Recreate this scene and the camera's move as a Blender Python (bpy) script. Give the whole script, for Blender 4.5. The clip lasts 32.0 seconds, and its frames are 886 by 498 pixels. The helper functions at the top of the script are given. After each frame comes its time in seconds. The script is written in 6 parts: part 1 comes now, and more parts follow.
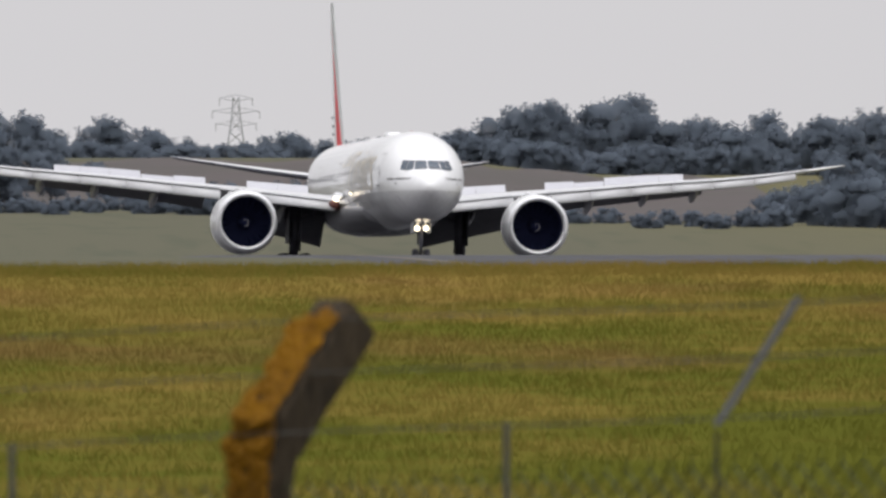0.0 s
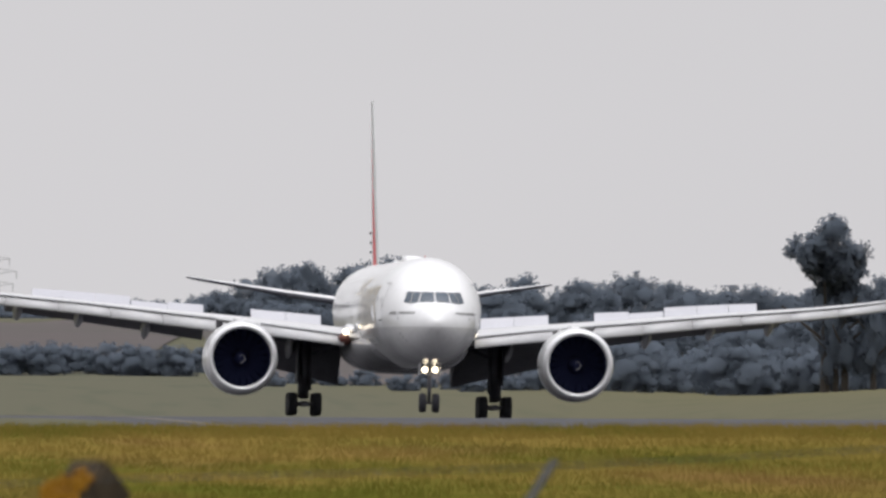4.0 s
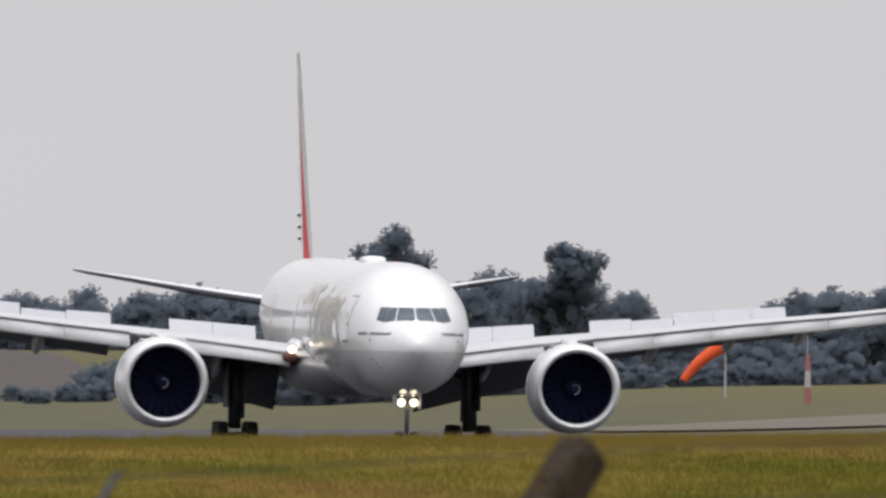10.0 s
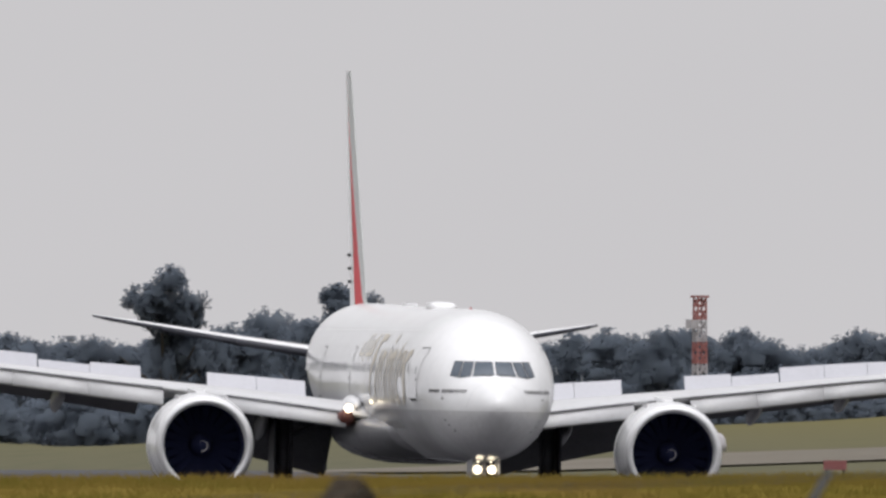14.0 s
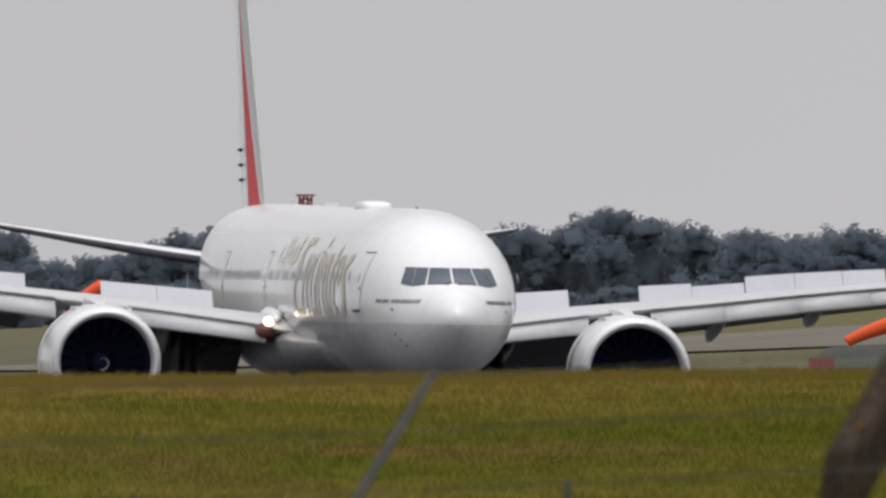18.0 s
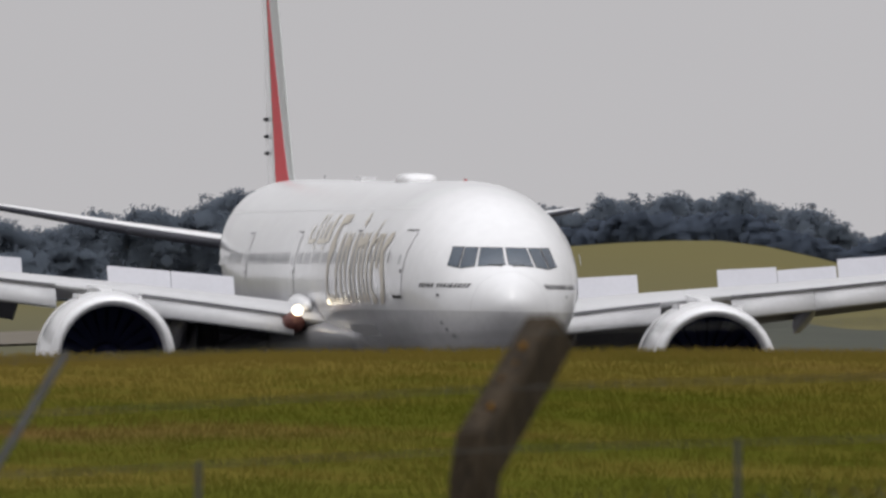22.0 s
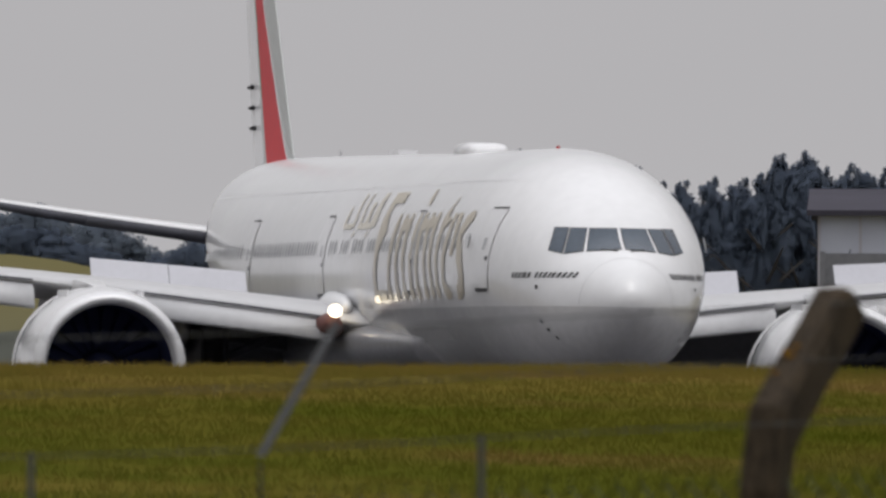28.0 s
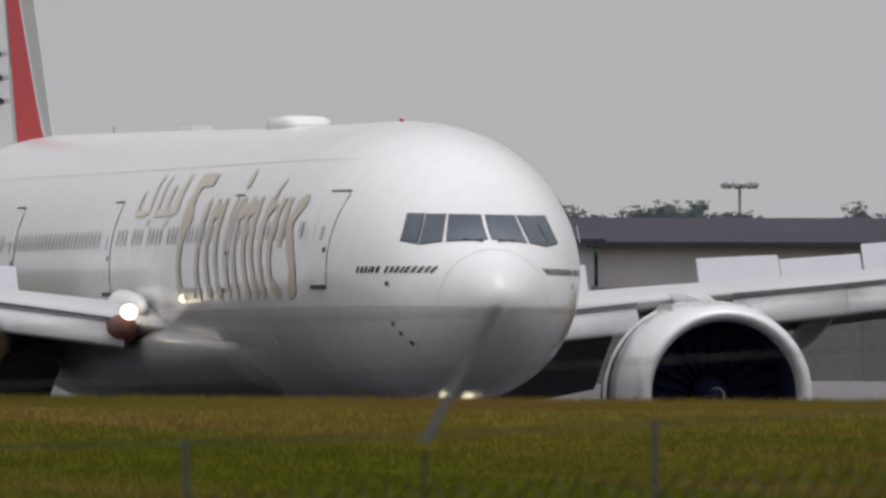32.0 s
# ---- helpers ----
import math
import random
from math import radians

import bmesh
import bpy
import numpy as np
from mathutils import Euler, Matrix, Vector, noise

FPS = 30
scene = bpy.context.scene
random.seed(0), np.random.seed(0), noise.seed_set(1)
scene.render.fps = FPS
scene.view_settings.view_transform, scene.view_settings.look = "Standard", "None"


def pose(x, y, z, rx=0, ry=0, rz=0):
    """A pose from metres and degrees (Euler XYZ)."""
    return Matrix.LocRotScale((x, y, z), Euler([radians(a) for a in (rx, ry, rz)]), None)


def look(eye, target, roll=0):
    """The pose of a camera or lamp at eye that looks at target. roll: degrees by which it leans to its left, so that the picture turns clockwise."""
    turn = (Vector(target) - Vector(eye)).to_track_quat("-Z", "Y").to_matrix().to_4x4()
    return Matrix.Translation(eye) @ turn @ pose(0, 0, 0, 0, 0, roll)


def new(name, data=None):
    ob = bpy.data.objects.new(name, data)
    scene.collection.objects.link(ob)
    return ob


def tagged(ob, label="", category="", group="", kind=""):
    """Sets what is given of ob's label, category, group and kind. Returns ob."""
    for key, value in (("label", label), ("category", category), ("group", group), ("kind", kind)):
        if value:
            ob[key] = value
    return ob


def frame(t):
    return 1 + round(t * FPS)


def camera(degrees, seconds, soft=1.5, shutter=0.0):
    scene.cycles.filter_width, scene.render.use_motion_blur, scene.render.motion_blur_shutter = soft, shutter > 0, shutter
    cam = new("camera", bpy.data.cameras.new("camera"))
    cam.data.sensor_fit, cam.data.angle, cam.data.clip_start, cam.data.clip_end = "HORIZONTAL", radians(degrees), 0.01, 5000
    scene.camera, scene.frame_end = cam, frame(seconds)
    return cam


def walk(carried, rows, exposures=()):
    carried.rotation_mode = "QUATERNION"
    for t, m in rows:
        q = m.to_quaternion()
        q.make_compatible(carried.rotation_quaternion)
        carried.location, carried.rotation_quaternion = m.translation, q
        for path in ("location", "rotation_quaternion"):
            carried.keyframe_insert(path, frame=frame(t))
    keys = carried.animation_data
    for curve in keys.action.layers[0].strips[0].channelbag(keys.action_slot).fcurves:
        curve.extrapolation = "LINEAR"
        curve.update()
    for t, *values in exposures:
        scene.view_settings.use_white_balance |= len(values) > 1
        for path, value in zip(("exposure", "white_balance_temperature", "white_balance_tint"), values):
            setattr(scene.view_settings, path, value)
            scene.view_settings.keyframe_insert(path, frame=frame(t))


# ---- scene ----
FOV = 1.8601
EYE_Z = 2.6


def aim(bearing, rise, lean):
    """The camera on its stand, turned to a bearing from north, raised and leaned, in degrees."""
    return pose(0, 0, EYE_Z, 90 + rise, 0, -bearing) @ pose(0, 0, 0, 0, 0, -lean)


cam = camera(FOV, 32.0, soft=2.8)
cam.data.dof.use_dof, cam.data.dof.focus_distance, cam.data.dof.aperture_fstop = True, 900.0, 42.0
walk(cam, [
    (0.0, aim(3.4146, -0.0723, 0.031)), (0.5, aim(3.4272, 0.0427, -0.037)), (1.0, aim(3.3964, 0.2218, -0.091)),
    (1.5, aim(3.5353, 0.2496, -0.067)), (2.0, aim(3.5763, 0.2569, -0.009)), (2.5, aim(3.6065, 0.2269, -0.089)),
    (3.0, aim(3.6616, 0.2383, -0.202)), (3.5, aim(3.7904, 0.1988, -0.280)), (4.0, aim(3.9249, 0.2694, -0.307)),
    (4.5, aim(4.0745, 0.2027, -0.299)), (6.5, aim(4.2047, 0.1980, -0.225)), (7.0, aim(4.3102, 0.2198, -0.231)),
    (7.5, aim(4.3526, 0.2023, -0.230)), (8.0, aim(4.4133, 0.1679, -0.173)), (8.5, aim(4.5483, 0.1965, -0.169)),
    (9.0, aim(4.6842, 0.2876, -0.116)), (9.5, aim(4.7584, 0.2896, -0.060)), (10.0, aim(4.8424, 0.2948, -0.011)),
    (10.5, aim(4.8800, 0.2613, -0.040)), (11.0, aim(4.9802, 0.2772, -0.173)), (11.5, aim(5.0305, 0.2740, -0.221)),
    (12.0, aim(5.0992, 0.2554, -0.255)), (12.5, aim(5.1426, 0.2529, -0.275)), (13.0, aim(5.2327, 0.2629, -0.245)),
    (13.5, aim(5.2979, 0.3801, -0.155)), (14.0, aim(5.3156, 0.3815, -0.167)), (14.5, aim(5.4807, 0.2779, -0.246)),
    (16.5, aim(5.8349, 0.1771, -0.257)), (17.0, aim(5.9264, 0.1534, -0.248)), (17.5, aim(6.0435, 0.1333, -0.225)),
    (18.0, aim(6.1441, 0.1717, -0.253)), (18.5, aim(6.2802, 0.1870, -0.359)), (19.0, aim(6.4491, 0.1883, -0.397)),
    (19.5, aim(6.6394, 0.1963, -0.411)), (20.0, aim(6.7053, 0.2029, -0.336)), (20.5, aim(6.7412, 0.1642, -0.227)),
    (21.0, aim(6.7595, 0.1924, -0.195)), (21.5, aim(6.8634, 0.1775, -0.175)), (22.0, aim(6.9204, 0.1347, -0.091)),
    (22.5, aim(7.0624, 0.1102, -0.048)), (23.0, aim(7.2026, 0.1312, -0.139)), (23.5, aim(7.5325, 0.2120, -0.147)),
    (24.0, aim(7.6058, 0.2277, -0.076)), (24.5, aim(7.6006, 0.2282, -0.111)), (25.0, aim(7.6836, 0.2112, -0.207)),
    (25.5, aim(7.7524, 0.1811, -0.246)), (26.0, aim(7.8946, 0.1877, -0.167)), (26.5, aim(8.0195, 0.1790, -0.200)),
    (28.5, aim(8.6017, 0.1823, -0.267)), (29.0, aim(8.8263, 0.2076, -0.341)), (29.5, aim(8.9801, 0.1978, -0.265)),
    (30.0, aim(9.1356, 0.1766, -0.138)), (30.5, aim(9.3704, 0.2073, -0.175)), (30.7, aim(9.6989, 0.2303, -0.246)),
    (31.0, aim(9.8826, 0.2548, -0.226)), (31.5, aim(10.0544, 0.2461, -0.171)), (32.0, aim(10.2024, 0.2301, -0.143)),
], exposures=[(0.0, 0.10), (4.0, 0.10), (9.0, 0.05), (14.0, -0.02), (18.0, -0.19), (20.0, -0.22), (26.0, -0.38), (32.0, -0.43)])

# ---- world, sun, exposure ----
world = bpy.data.worlds.new("overcast_sky")
scene.world = world
world.use_nodes = True
wn, wl = world.node_tree.nodes, world.node_tree.links
wn.clear()
w_out = wn.new("ShaderNodeOutputWorld")
w_bg = wn.new("ShaderNodeBackground")
w_sky = wn.new("ShaderNodeTexSky")
w_sky.sky_type, w_sky.sun_disc = "NISHITA", False
w_sky.sun_elevation, w_sky.sun_rotation = radians(72), radians(200)
w_sky.air_density, w_sky.dust_density = 1.5, 6.0
w_dim = wn.new("ShaderNodeMixRGB")
w_dim.blend_type, w_dim.inputs[0].default_value, w_dim.inputs[2].default_value = "MULTIPLY", 1.0, (0.1, 0.1, 0.1, 1)
wl.new(w_sky.outputs[0], w_dim.inputs[1])
# cloud deck: an overcast sky, brighter towards the zenith
w_co = wn.new("ShaderNodeTexCoord")
w_sep = wn.new("ShaderNodeSeparateXYZ")
wl.new(w_co.outputs["Generated"], w_sep.inputs[0])
w_ramp = wn.new("ShaderNodeValToRGB")
w_ramp.color_ramp.elements[0].position, w_ramp.color_ramp.elements[0].color = 0.0, (0.635, 0.622, 0.640, 1)
w_ramp.color_ramp.elements[1].position, w_ramp.color_ramp.elements[1].color = 0.85, (1.74, 1.75, 1.83, 1)
for w_at, w_lum in ((0.02, 0.635), (0.10, 0.55), (0.28, 0.58), (0.50, 0.98)):
    w_mid = w_ramp.color_ramp.elements.new(w_at)
    w_mid.color = (w_lum, w_lum * 0.982, w_lum * 1.01, 1)
wl.new(w_sep.outputs[2], w_ramp.inputs[0])
w_noise = wn.new("ShaderNodeTexNoise")
w_noise.inputs["Scale"].default_value, w_noise.inputs["Detail"].default_value = 9.0, 4.0
w_map = wn.new("ShaderNodeMapping")
w_map.inputs["Scale"].default_value = (1, 1, 4)
wl.new(w_co.outputs["Generated"], w_map.inputs[0])
wl.new(w_map.outputs[0], w_noise.inputs[0])
w_var = wn.new("ShaderNodeMapRange")
w_var.inputs[3].default_value, w_var.inputs[4].default_value = 0.94, 1.06
wl.new(w_noise.outputs[0], w_var.inputs[0])
w_mul = wn.new("ShaderNodeVectorMath")
w_mul.operation = "SCALE"
wl.new(w_ramp.outputs[0], w_mul.inputs[0])
wl.new(w_var.outputs[0], w_mul.inputs[3])
w_mix = wn.new("ShaderNodeMixRGB")
w_mix.inputs[0].default_value = 0.95
wl.new(w_dim.outputs[0], w_mix.inputs[1])
wl.new(w_mul.outputs[0], w_mix.inputs[2])
wl.new(w_mix.outputs[0], w_bg.inputs[0])
w_bg.inputs[1].default_value = 1.0
wl.new(w_bg.outputs[0], w_out.inputs[0])
sun_data = bpy.data.lights.new("sun", "SUN")
sun_data.energy, sun_data.angle, sun_data.color = 0.9, radians(30), (1.0, 0.97, 0.93)
sun = new("sun", sun_data)
sun.matrix_world = look((0, 0, 0), (math.sin(radians(20)) * -0.3, 0.28, -0.95))


# ---- materials ----
def material(name, color, rough=0.6, metal=0.0, vary=0.15, scale=1.0, bump=0.0, coat=0.0, second=None, per_object=0.0, emit=0.0, spec=0.5, per_island=0.0, fine=8.0, grain=None):
    """A node material: base colour varied at two scales, with fine relief."""
    m = bpy.data.materials.new(name)
    m.use_nodes = True
    n, l = m.node_tree.nodes, m.node_tree.links
    b = n["Principled BSDF"]
    b.inputs["Roughness"].default_value, b.inputs["Metallic"].default_value = rough, metal
    b.inputs["Coat Weight"].default_value, b.inputs["Coat Roughness"].default_value = coat, 0.08
    b.inputs["Specular IOR Level"].default_value = spec
    co = n.new("ShaderNodeTexCoord")
    big = n.new("ShaderNodeTexNoise")
    big.inputs["Scale"].default_value, big.inputs["Detail"].default_value = scale, 5.0
    small = n.new("ShaderNodeTexNoise")
    small.inputs["Scale"].default_value, small.inputs["Detail"].default_value = scale * fine, 6.0
    place = co.outputs["Object"]
    if grain:
        mp = n.new("ShaderNodeMapping")
        mp.inputs["Scale"].default_value = grain
        l.new(place, mp.inputs[0])
        place = mp.outputs[0]
    for t in (big, small):
        l.new(place, t.inputs["Vector"])
    add = n.new("ShaderNodeMath")
    add.operation = "ADD"
    l.new(big.outputs[0], add.inputs[0])
    l.new(small.outputs[0], add.inputs[1])
    last = add.outputs[0]
    if per_object or per_island:
        if per_object:
            info = n.new("ShaderNodeObjectInfo").outputs["Random"]
        else:
            info = n.new("ShaderNodeNewGeometry").outputs["Random Per Island"]
        k = n.new("ShaderNodeMath")
        k.operation, k.inputs[1].default_value, k.inputs[2].default_value = "MULTIPLY_ADD", per_object or per_island, -0.5 * (per_object or per_island)
        l.new(info, k.inputs[0])
        s = n.new("ShaderNodeMath")
        s.operation = "ADD"
        l.new(last, s.inputs[0])
        l.new(k.outputs[0], s.inputs[1])
        last = s.outputs[0]
    ramp = n.new("ShaderNodeMapRange")
    ramp.inputs[1].default_value, ramp.inputs[2].default_value = 0.65, 1.35
    l.new(last, ramp.inputs[0])
    mix = n.new("ShaderNodeMixRGB")
    c2 = second or tuple(c * (1 - vary) for c in color)
    c1 = color if second else tuple(min(1, c * (1 + vary * 0.5)) for c in color)
    mix.inputs[1].default_value, mix.inputs[2].default_value = (*c2, 1), (*c1, 1)
    l.new(ramp.outputs[0], mix.inputs[0])
    l.new(mix.outputs[0], b.inputs["Base Color"])
    if bump:
        bp = n.new("ShaderNodeBump")
        bp.inputs["Strength"].default_value, bp.inputs["Distance"].default_value = min(1, bump), 0.02
        l.new(small.outputs[0], bp.inputs["Height"])
        l.new(bp.outputs[0], b.inputs["Normal"])
    if emit:
        b.inputs["Emission Color"].default_value = (1.0, 0.86, 0.62, 1)
        b.inputs["Emission Strength"].default_value = emit
    return m


PAINT = material("white_aircraft_paint", (0.765, 0.765, 0.775), 0.16, 0, 0.05, 0.35, 0, 0.0, spec=0.5)
WINGGREY = material("grey_wing_paint", (0.49, 0.49, 0.50), 0.38, 0, 0.09, 0.5, 0, 0.05)
SPOILER = material("pale_grey_spoiler_paint", (0.50, 0.50, 0.54), 0.5, 0, 0.06, 0.8)
DARKWELL = material("dark_gear_bay_metal", (0.048, 0.050, 0.066), 0.6, 0.1, 0.4, 1.5)
# dark grey painted in for shade at slat gaps and flap bays
WINGSHADE = material("dark_wing_shade", (0.13, 0.13, 0.15), 0.6, 0.1, 0.3, 0.8)
CHROME = material("bare_metal_lip", (0.74, 0.74, 0.75), 0.38, 0.35, 0.08, 1.0)
# fan and inlet black lifted to navy, haze put into the colour
FANBLACK = material("haze_navy_fan", (0.024, 0.029, 0.072), 0.9, 0, 0.2, 2.0, spec=0.1)
DUCT = material("haze_navy_inlet_lining", (0.024, 0.029, 0.072), 0.9, 0, 0.2, 1.0, spec=0.1)
RUBBER = material("black_tyre_rubber", (0.036, 0.036, 0.044), 0.8, 0, 0.3, 3.0, 0.2)
STRUT = material("grey_gear_strut", (0.15, 0.15, 0.175), 0.45, 0.4, 0.3, 2.0)
COCKPIT = material("dark_windshield_glass", (0.040, 0.060, 0.088), 0.08, 0, 0.2, 1.0, 0, 0.15)
SEAL = material("dark_window_seal", (0.05, 0.05, 0.055), 0.6, 0, 0.2, 3.0)
CABINWIN = material("grey_cabin_window", (0.46, 0.47, 0.48), 0.2, 0, 0.25, 3.0, per_object=0.6)
BELLYSHADE = material("belly_shade_grey", (0.61, 0.61, 0.62), 0.16, 0, 0.12, 0.5, 0, 0.0)
FAIRGREY = material("grey_fairing_paint", (0.27, 0.27, 0.285), 0.25, 0, 0.15, 0.6)
GOLD = material("gold_title_paint", (0.50, 0.45, 0.36), 0.4, 0, 0.1, 0.8, 0, 0.2)
FADEDGOLD = material("pale_gold_title_paint", (0.60, 0.56, 0.48), 0.4, 0, 0.1, 0.8, 0, 0.2)
INK = material("black_lettering_paint", (0.03, 0.03, 0.035), 0.5, 0, 0.2, 3.0)
SEAM = material("grey_panel_seam", (0.50, 0.50, 0.51), 0.5, 0, 0.2, 2.0)
FLAGRED = material("red_fin_paint", (0.60, 0.030, 0.045), 0.45, 0, 0.12, 0.4, 0, 0.0, spec=0.25)
FLAGGREEN = material("green_fin_paint", (0.05, 0.22, 0.13), 0.38, 0, 0.12, 0.4, 0, 0.2)
FLAGGREY = material("grey_fin_paint", (0.45, 0.47, 0.46), 0.4, 0, 0.1, 0.4, 0, 0.2)
LAMP = material("lit_landing_lamp", (1, 0.95, 0.85), 0.3, 0, 0, 1, emit=3.5)
LAMPSOFT = material("lit_turnoff_lamp", (1, 0.95, 0.85), 0.3, 0, 0, 1, emit=1.5)
BEACON = material("red_beacon_glass", (0.4, 0.02, 0.02), 0.2, 0, 0.1, 2)
GLOWRED = material("reddish_lamp_glow_brown", (0.12, 0.038, 0.03), 0.6, 0, 0.3, 1.0)
ASPHALT = material("grey_runway_asphalt", (0.062, 0.062, 0.069), 0.85, 0, 0.3, 0.05, 0.3, spec=0.12)


def turf(name, straw, green, per_island):
    """Rough grass: straw on the dry ridge, greener below it, in uneven patches."""
    m = material(name, straw, 0.95, 0, 0.2, 0.06, 0.3, second=green, spec=0.0, per_island=per_island, fine=9.0)
    n, l = m.node_tree.nodes, m.node_tree.links
    mix = [k for k in n if k.type == "MIX_RGB"][0]
    co = n.new("ShaderNodeTexCoord")
    far = n.new("ShaderNodeVectorMath")
    far.operation = "LENGTH"
    l.new(co.outputs["Object"], far.inputs[0])
    dry = n.new("ShaderNodeMapRange")
    dry.inputs[1].default_value, dry.inputs[2].default_value, dry.inputs[3].default_value, dry.inputs[4].default_value = 240, 343, -0.30, 0.55
    l.new(far.outputs["Value"], dry.inputs[0])
    old = mix.inputs[0].links[0].from_socket
    patch = n.new("ShaderNodeTexNoise")
    patch.inputs["Scale"].default_value, patch.inputs["Detail"].default_value = 1.0, 4.0
    strips = n.new("ShaderNodeMapping")
    strips.inputs["Scale"].default_value = (0.30, 0.035, 0.1)
    l.new(co.outputs["Object"], strips.inputs[0])
    l.new(strips.outputs[0], patch.inputs["Vector"])
    pr = n.new("ShaderNodeMapRange")
    pr.inputs[1].default_value, pr.inputs[2].default_value, pr.inputs[3].default_value, pr.inputs[4].default_value = 0.33, 0.67, -0.6, 0.5
    l.new(patch.outputs[0], pr.inputs[0])
    last = old
    for extra in (dry.outputs[0], pr.outputs[0]):
        a = n.new("ShaderNodeMath")
        a.operation = "ADD"
        l.new(last, a.inputs[0])
        l.new(extra, a.inputs[1])
        last = a.outputs[0]
    a.use_clamp = True
    l.new(last, mix.inputs[0])
    # lusher grass towards the apron end
    sx = n.new("ShaderNodeSeparateXYZ")
    l.new(co.outputs["Object"], sx.inputs[0])
    wet = n.new("ShaderNodeMapRange")
    wet.inputs[1].default_value, wet.inputs[2].default_value, wet.inputs[4].default_value = 20, 40, 0.72
    l.new(sx.outputs[0], wet.inputs[0])
    lush = n.new("ShaderNodeMixRGB")
    lush.inputs[2].default_value = (green[0] * 0.58, green[1] * 0.66, green[2] * 0.25, 1)
    low = n.new("ShaderNodeMapRange")
    low.inputs[1].default_value, low.inputs[2].default_value, low.inputs[3].default_value, low.inputs[4].default_value = 270, 335, 1.0, 0.35
    l.new(far.outputs["Value"], low.inputs[0])
    both = n.new("ShaderNodeMath")
    both.operation = "MULTIPLY"
    l.new(wet.outputs[0], both.inputs[0])
    l.new(low.outputs[0], both.inputs[1])
    l.new(both.outputs[0], lush.inputs[0])
    l.new(mix.outputs[0], lush.inputs[1])
    # a few reddish sorrel patches
    red = n.new("ShaderNodeTexNoise")
    red.inputs["Scale"].default_value, red.inputs["Detail"].default_value = 0.8, 4.0
    sh = n.new("ShaderNodeVectorMath")
    sh.operation, sh.inputs[1].default_value = "ADD", (410, 77, 9)
    l.new(strips.outputs[0], sh.inputs[0])
    l.new(sh.outputs[0], red.inputs["Vector"])
    rr = n.new("ShaderNodeMapRange")
    rr.inputs[1].default_value, rr.inputs[2].default_value, rr.inputs[4].default_value = 0.54, 0.70, 0.42
    l.new(red.outputs[0], rr.inputs[0])
    m2 = n.new("ShaderNodeMixRGB")
    m2.inputs[2].default_value = (straw[0] * 0.95, straw[1] * 0.62, straw[2] * 1.3, 1)
    l.new(rr.outputs[0], m2.inputs[0])
    l.new(lush.outputs[0], m2.inputs[1])
    # fields beyond the runway turn paler and duller: haze mixed into their colour
    far_haze = n.new("ShaderNodeMapRange")
    far_haze.inputs[1].default_value, far_haze.inputs[2].default_value = 500, 1100
    l.new(far.outputs["Value"], far_haze.inputs[0])
    m3 = n.new("ShaderNodeMixRGB")
    haze_tint = n.new("ShaderNodeMixRGB")
    haze_tint.inputs[1].default_value, haze_tint.inputs[2].default_value = (0.105, 0.102, 0.075, 1), (0.078, 0.084, 0.062, 1)
    l.new(pr.outputs[0], haze_tint.inputs[0])
    ripe = n.new("ShaderNodeMapRange")
    ripe.inputs[1].default_value, ripe.inputs[2].default_value = 130, 220
    l.new(sx.outputs[0], ripe.inputs[0])
    gold = n.new("ShaderNodeMixRGB")
    gold.inputs[2].default_value = (0.134, 0.119, 0.056, 1)
    l.new(ripe.outputs[0], gold.inputs[0])
    l.new(haze_tint.outputs[0], gold.inputs[1])
    l.new(far_haze.outputs[0], m3.inputs[0])
    l.new(m2.outputs[0], m3.inputs[1])
    l.new(gold.outputs[0], m3.inputs[2])
    l.new(m3.outputs[0], n["Principled BSDF"].inputs["Base Color"])
    return m


def let_through(m, share):
    """Lets a share of the light through thin leaves and blades."""
    n, l = m.node_tree.nodes, m.node_tree.links
    b = n["Principled BSDF"]
    t = n.new("ShaderNodeBsdfTranslucent")
    l.new(b.inputs["Base Color"].links[0].from_socket, t.inputs[0])
    x = n.new("ShaderNodeMixShader")
    x.inputs[0].default_value = share
    l.new(b.outputs[0], x.inputs[1])
    l.new(t.outputs[0], x.inputs[2])
    l.new(x.outputs[0], n["Material Output"].inputs[0])


def leafy(name, color, *rest, **more):
    """Foliage that lets some light through."""
    m = material(name, color, *rest, **more)
    let_through(m, 0.5)
    # partly see-through: gaps too fine to build, and a softness like haze
    n, l = m.node_tree.nodes, m.node_tree.links
    gap, mix = n.new("ShaderNodeBsdfTransparent"), n.new("ShaderNodeMixShader")
    mix.inputs[0].default_value = 0.32
    l.new(n["Material Output"].inputs[0].links[0].from_socket, mix.inputs[1])
    l.new(gap.outputs[0], mix.inputs[2])
    l.new(mix.outputs[0], n["Material Output"].inputs[0])
    return m


SOIL = turf("grassy_ground", (0.152, 0.107, 0.027), (0.074, 0.076, 0.012), 0)
GRASS = turf("mixed_green_and_straw_grass", (0.182, 0.130, 0.033), (0.089, 0.091, 0.014), 0.45)
let_through(GRASS, 0.5)
CONCRETE = material("weathered_brown_concrete", (0.072, 0.052, 0.032), 0.9, 0, 0.3, 22.0, 0.8, second=(0.009, 0.007, 0.005), spec=0.2, fine=3.0, grain=(1, 1, 0.18))
LICHEN = material("orange_lichen_on_concrete", (0.42, 0.20, 0.012), 0.95, 0, 0.3, 7.0, 0.8, second=(0.20, 0.10, 0.02), spec=0.1)
STEEL = material("dull_galvanised_steel", (0.042, 0.043, 0.045), 0.6, 0.5, 0.35, 8.0, 0.3)
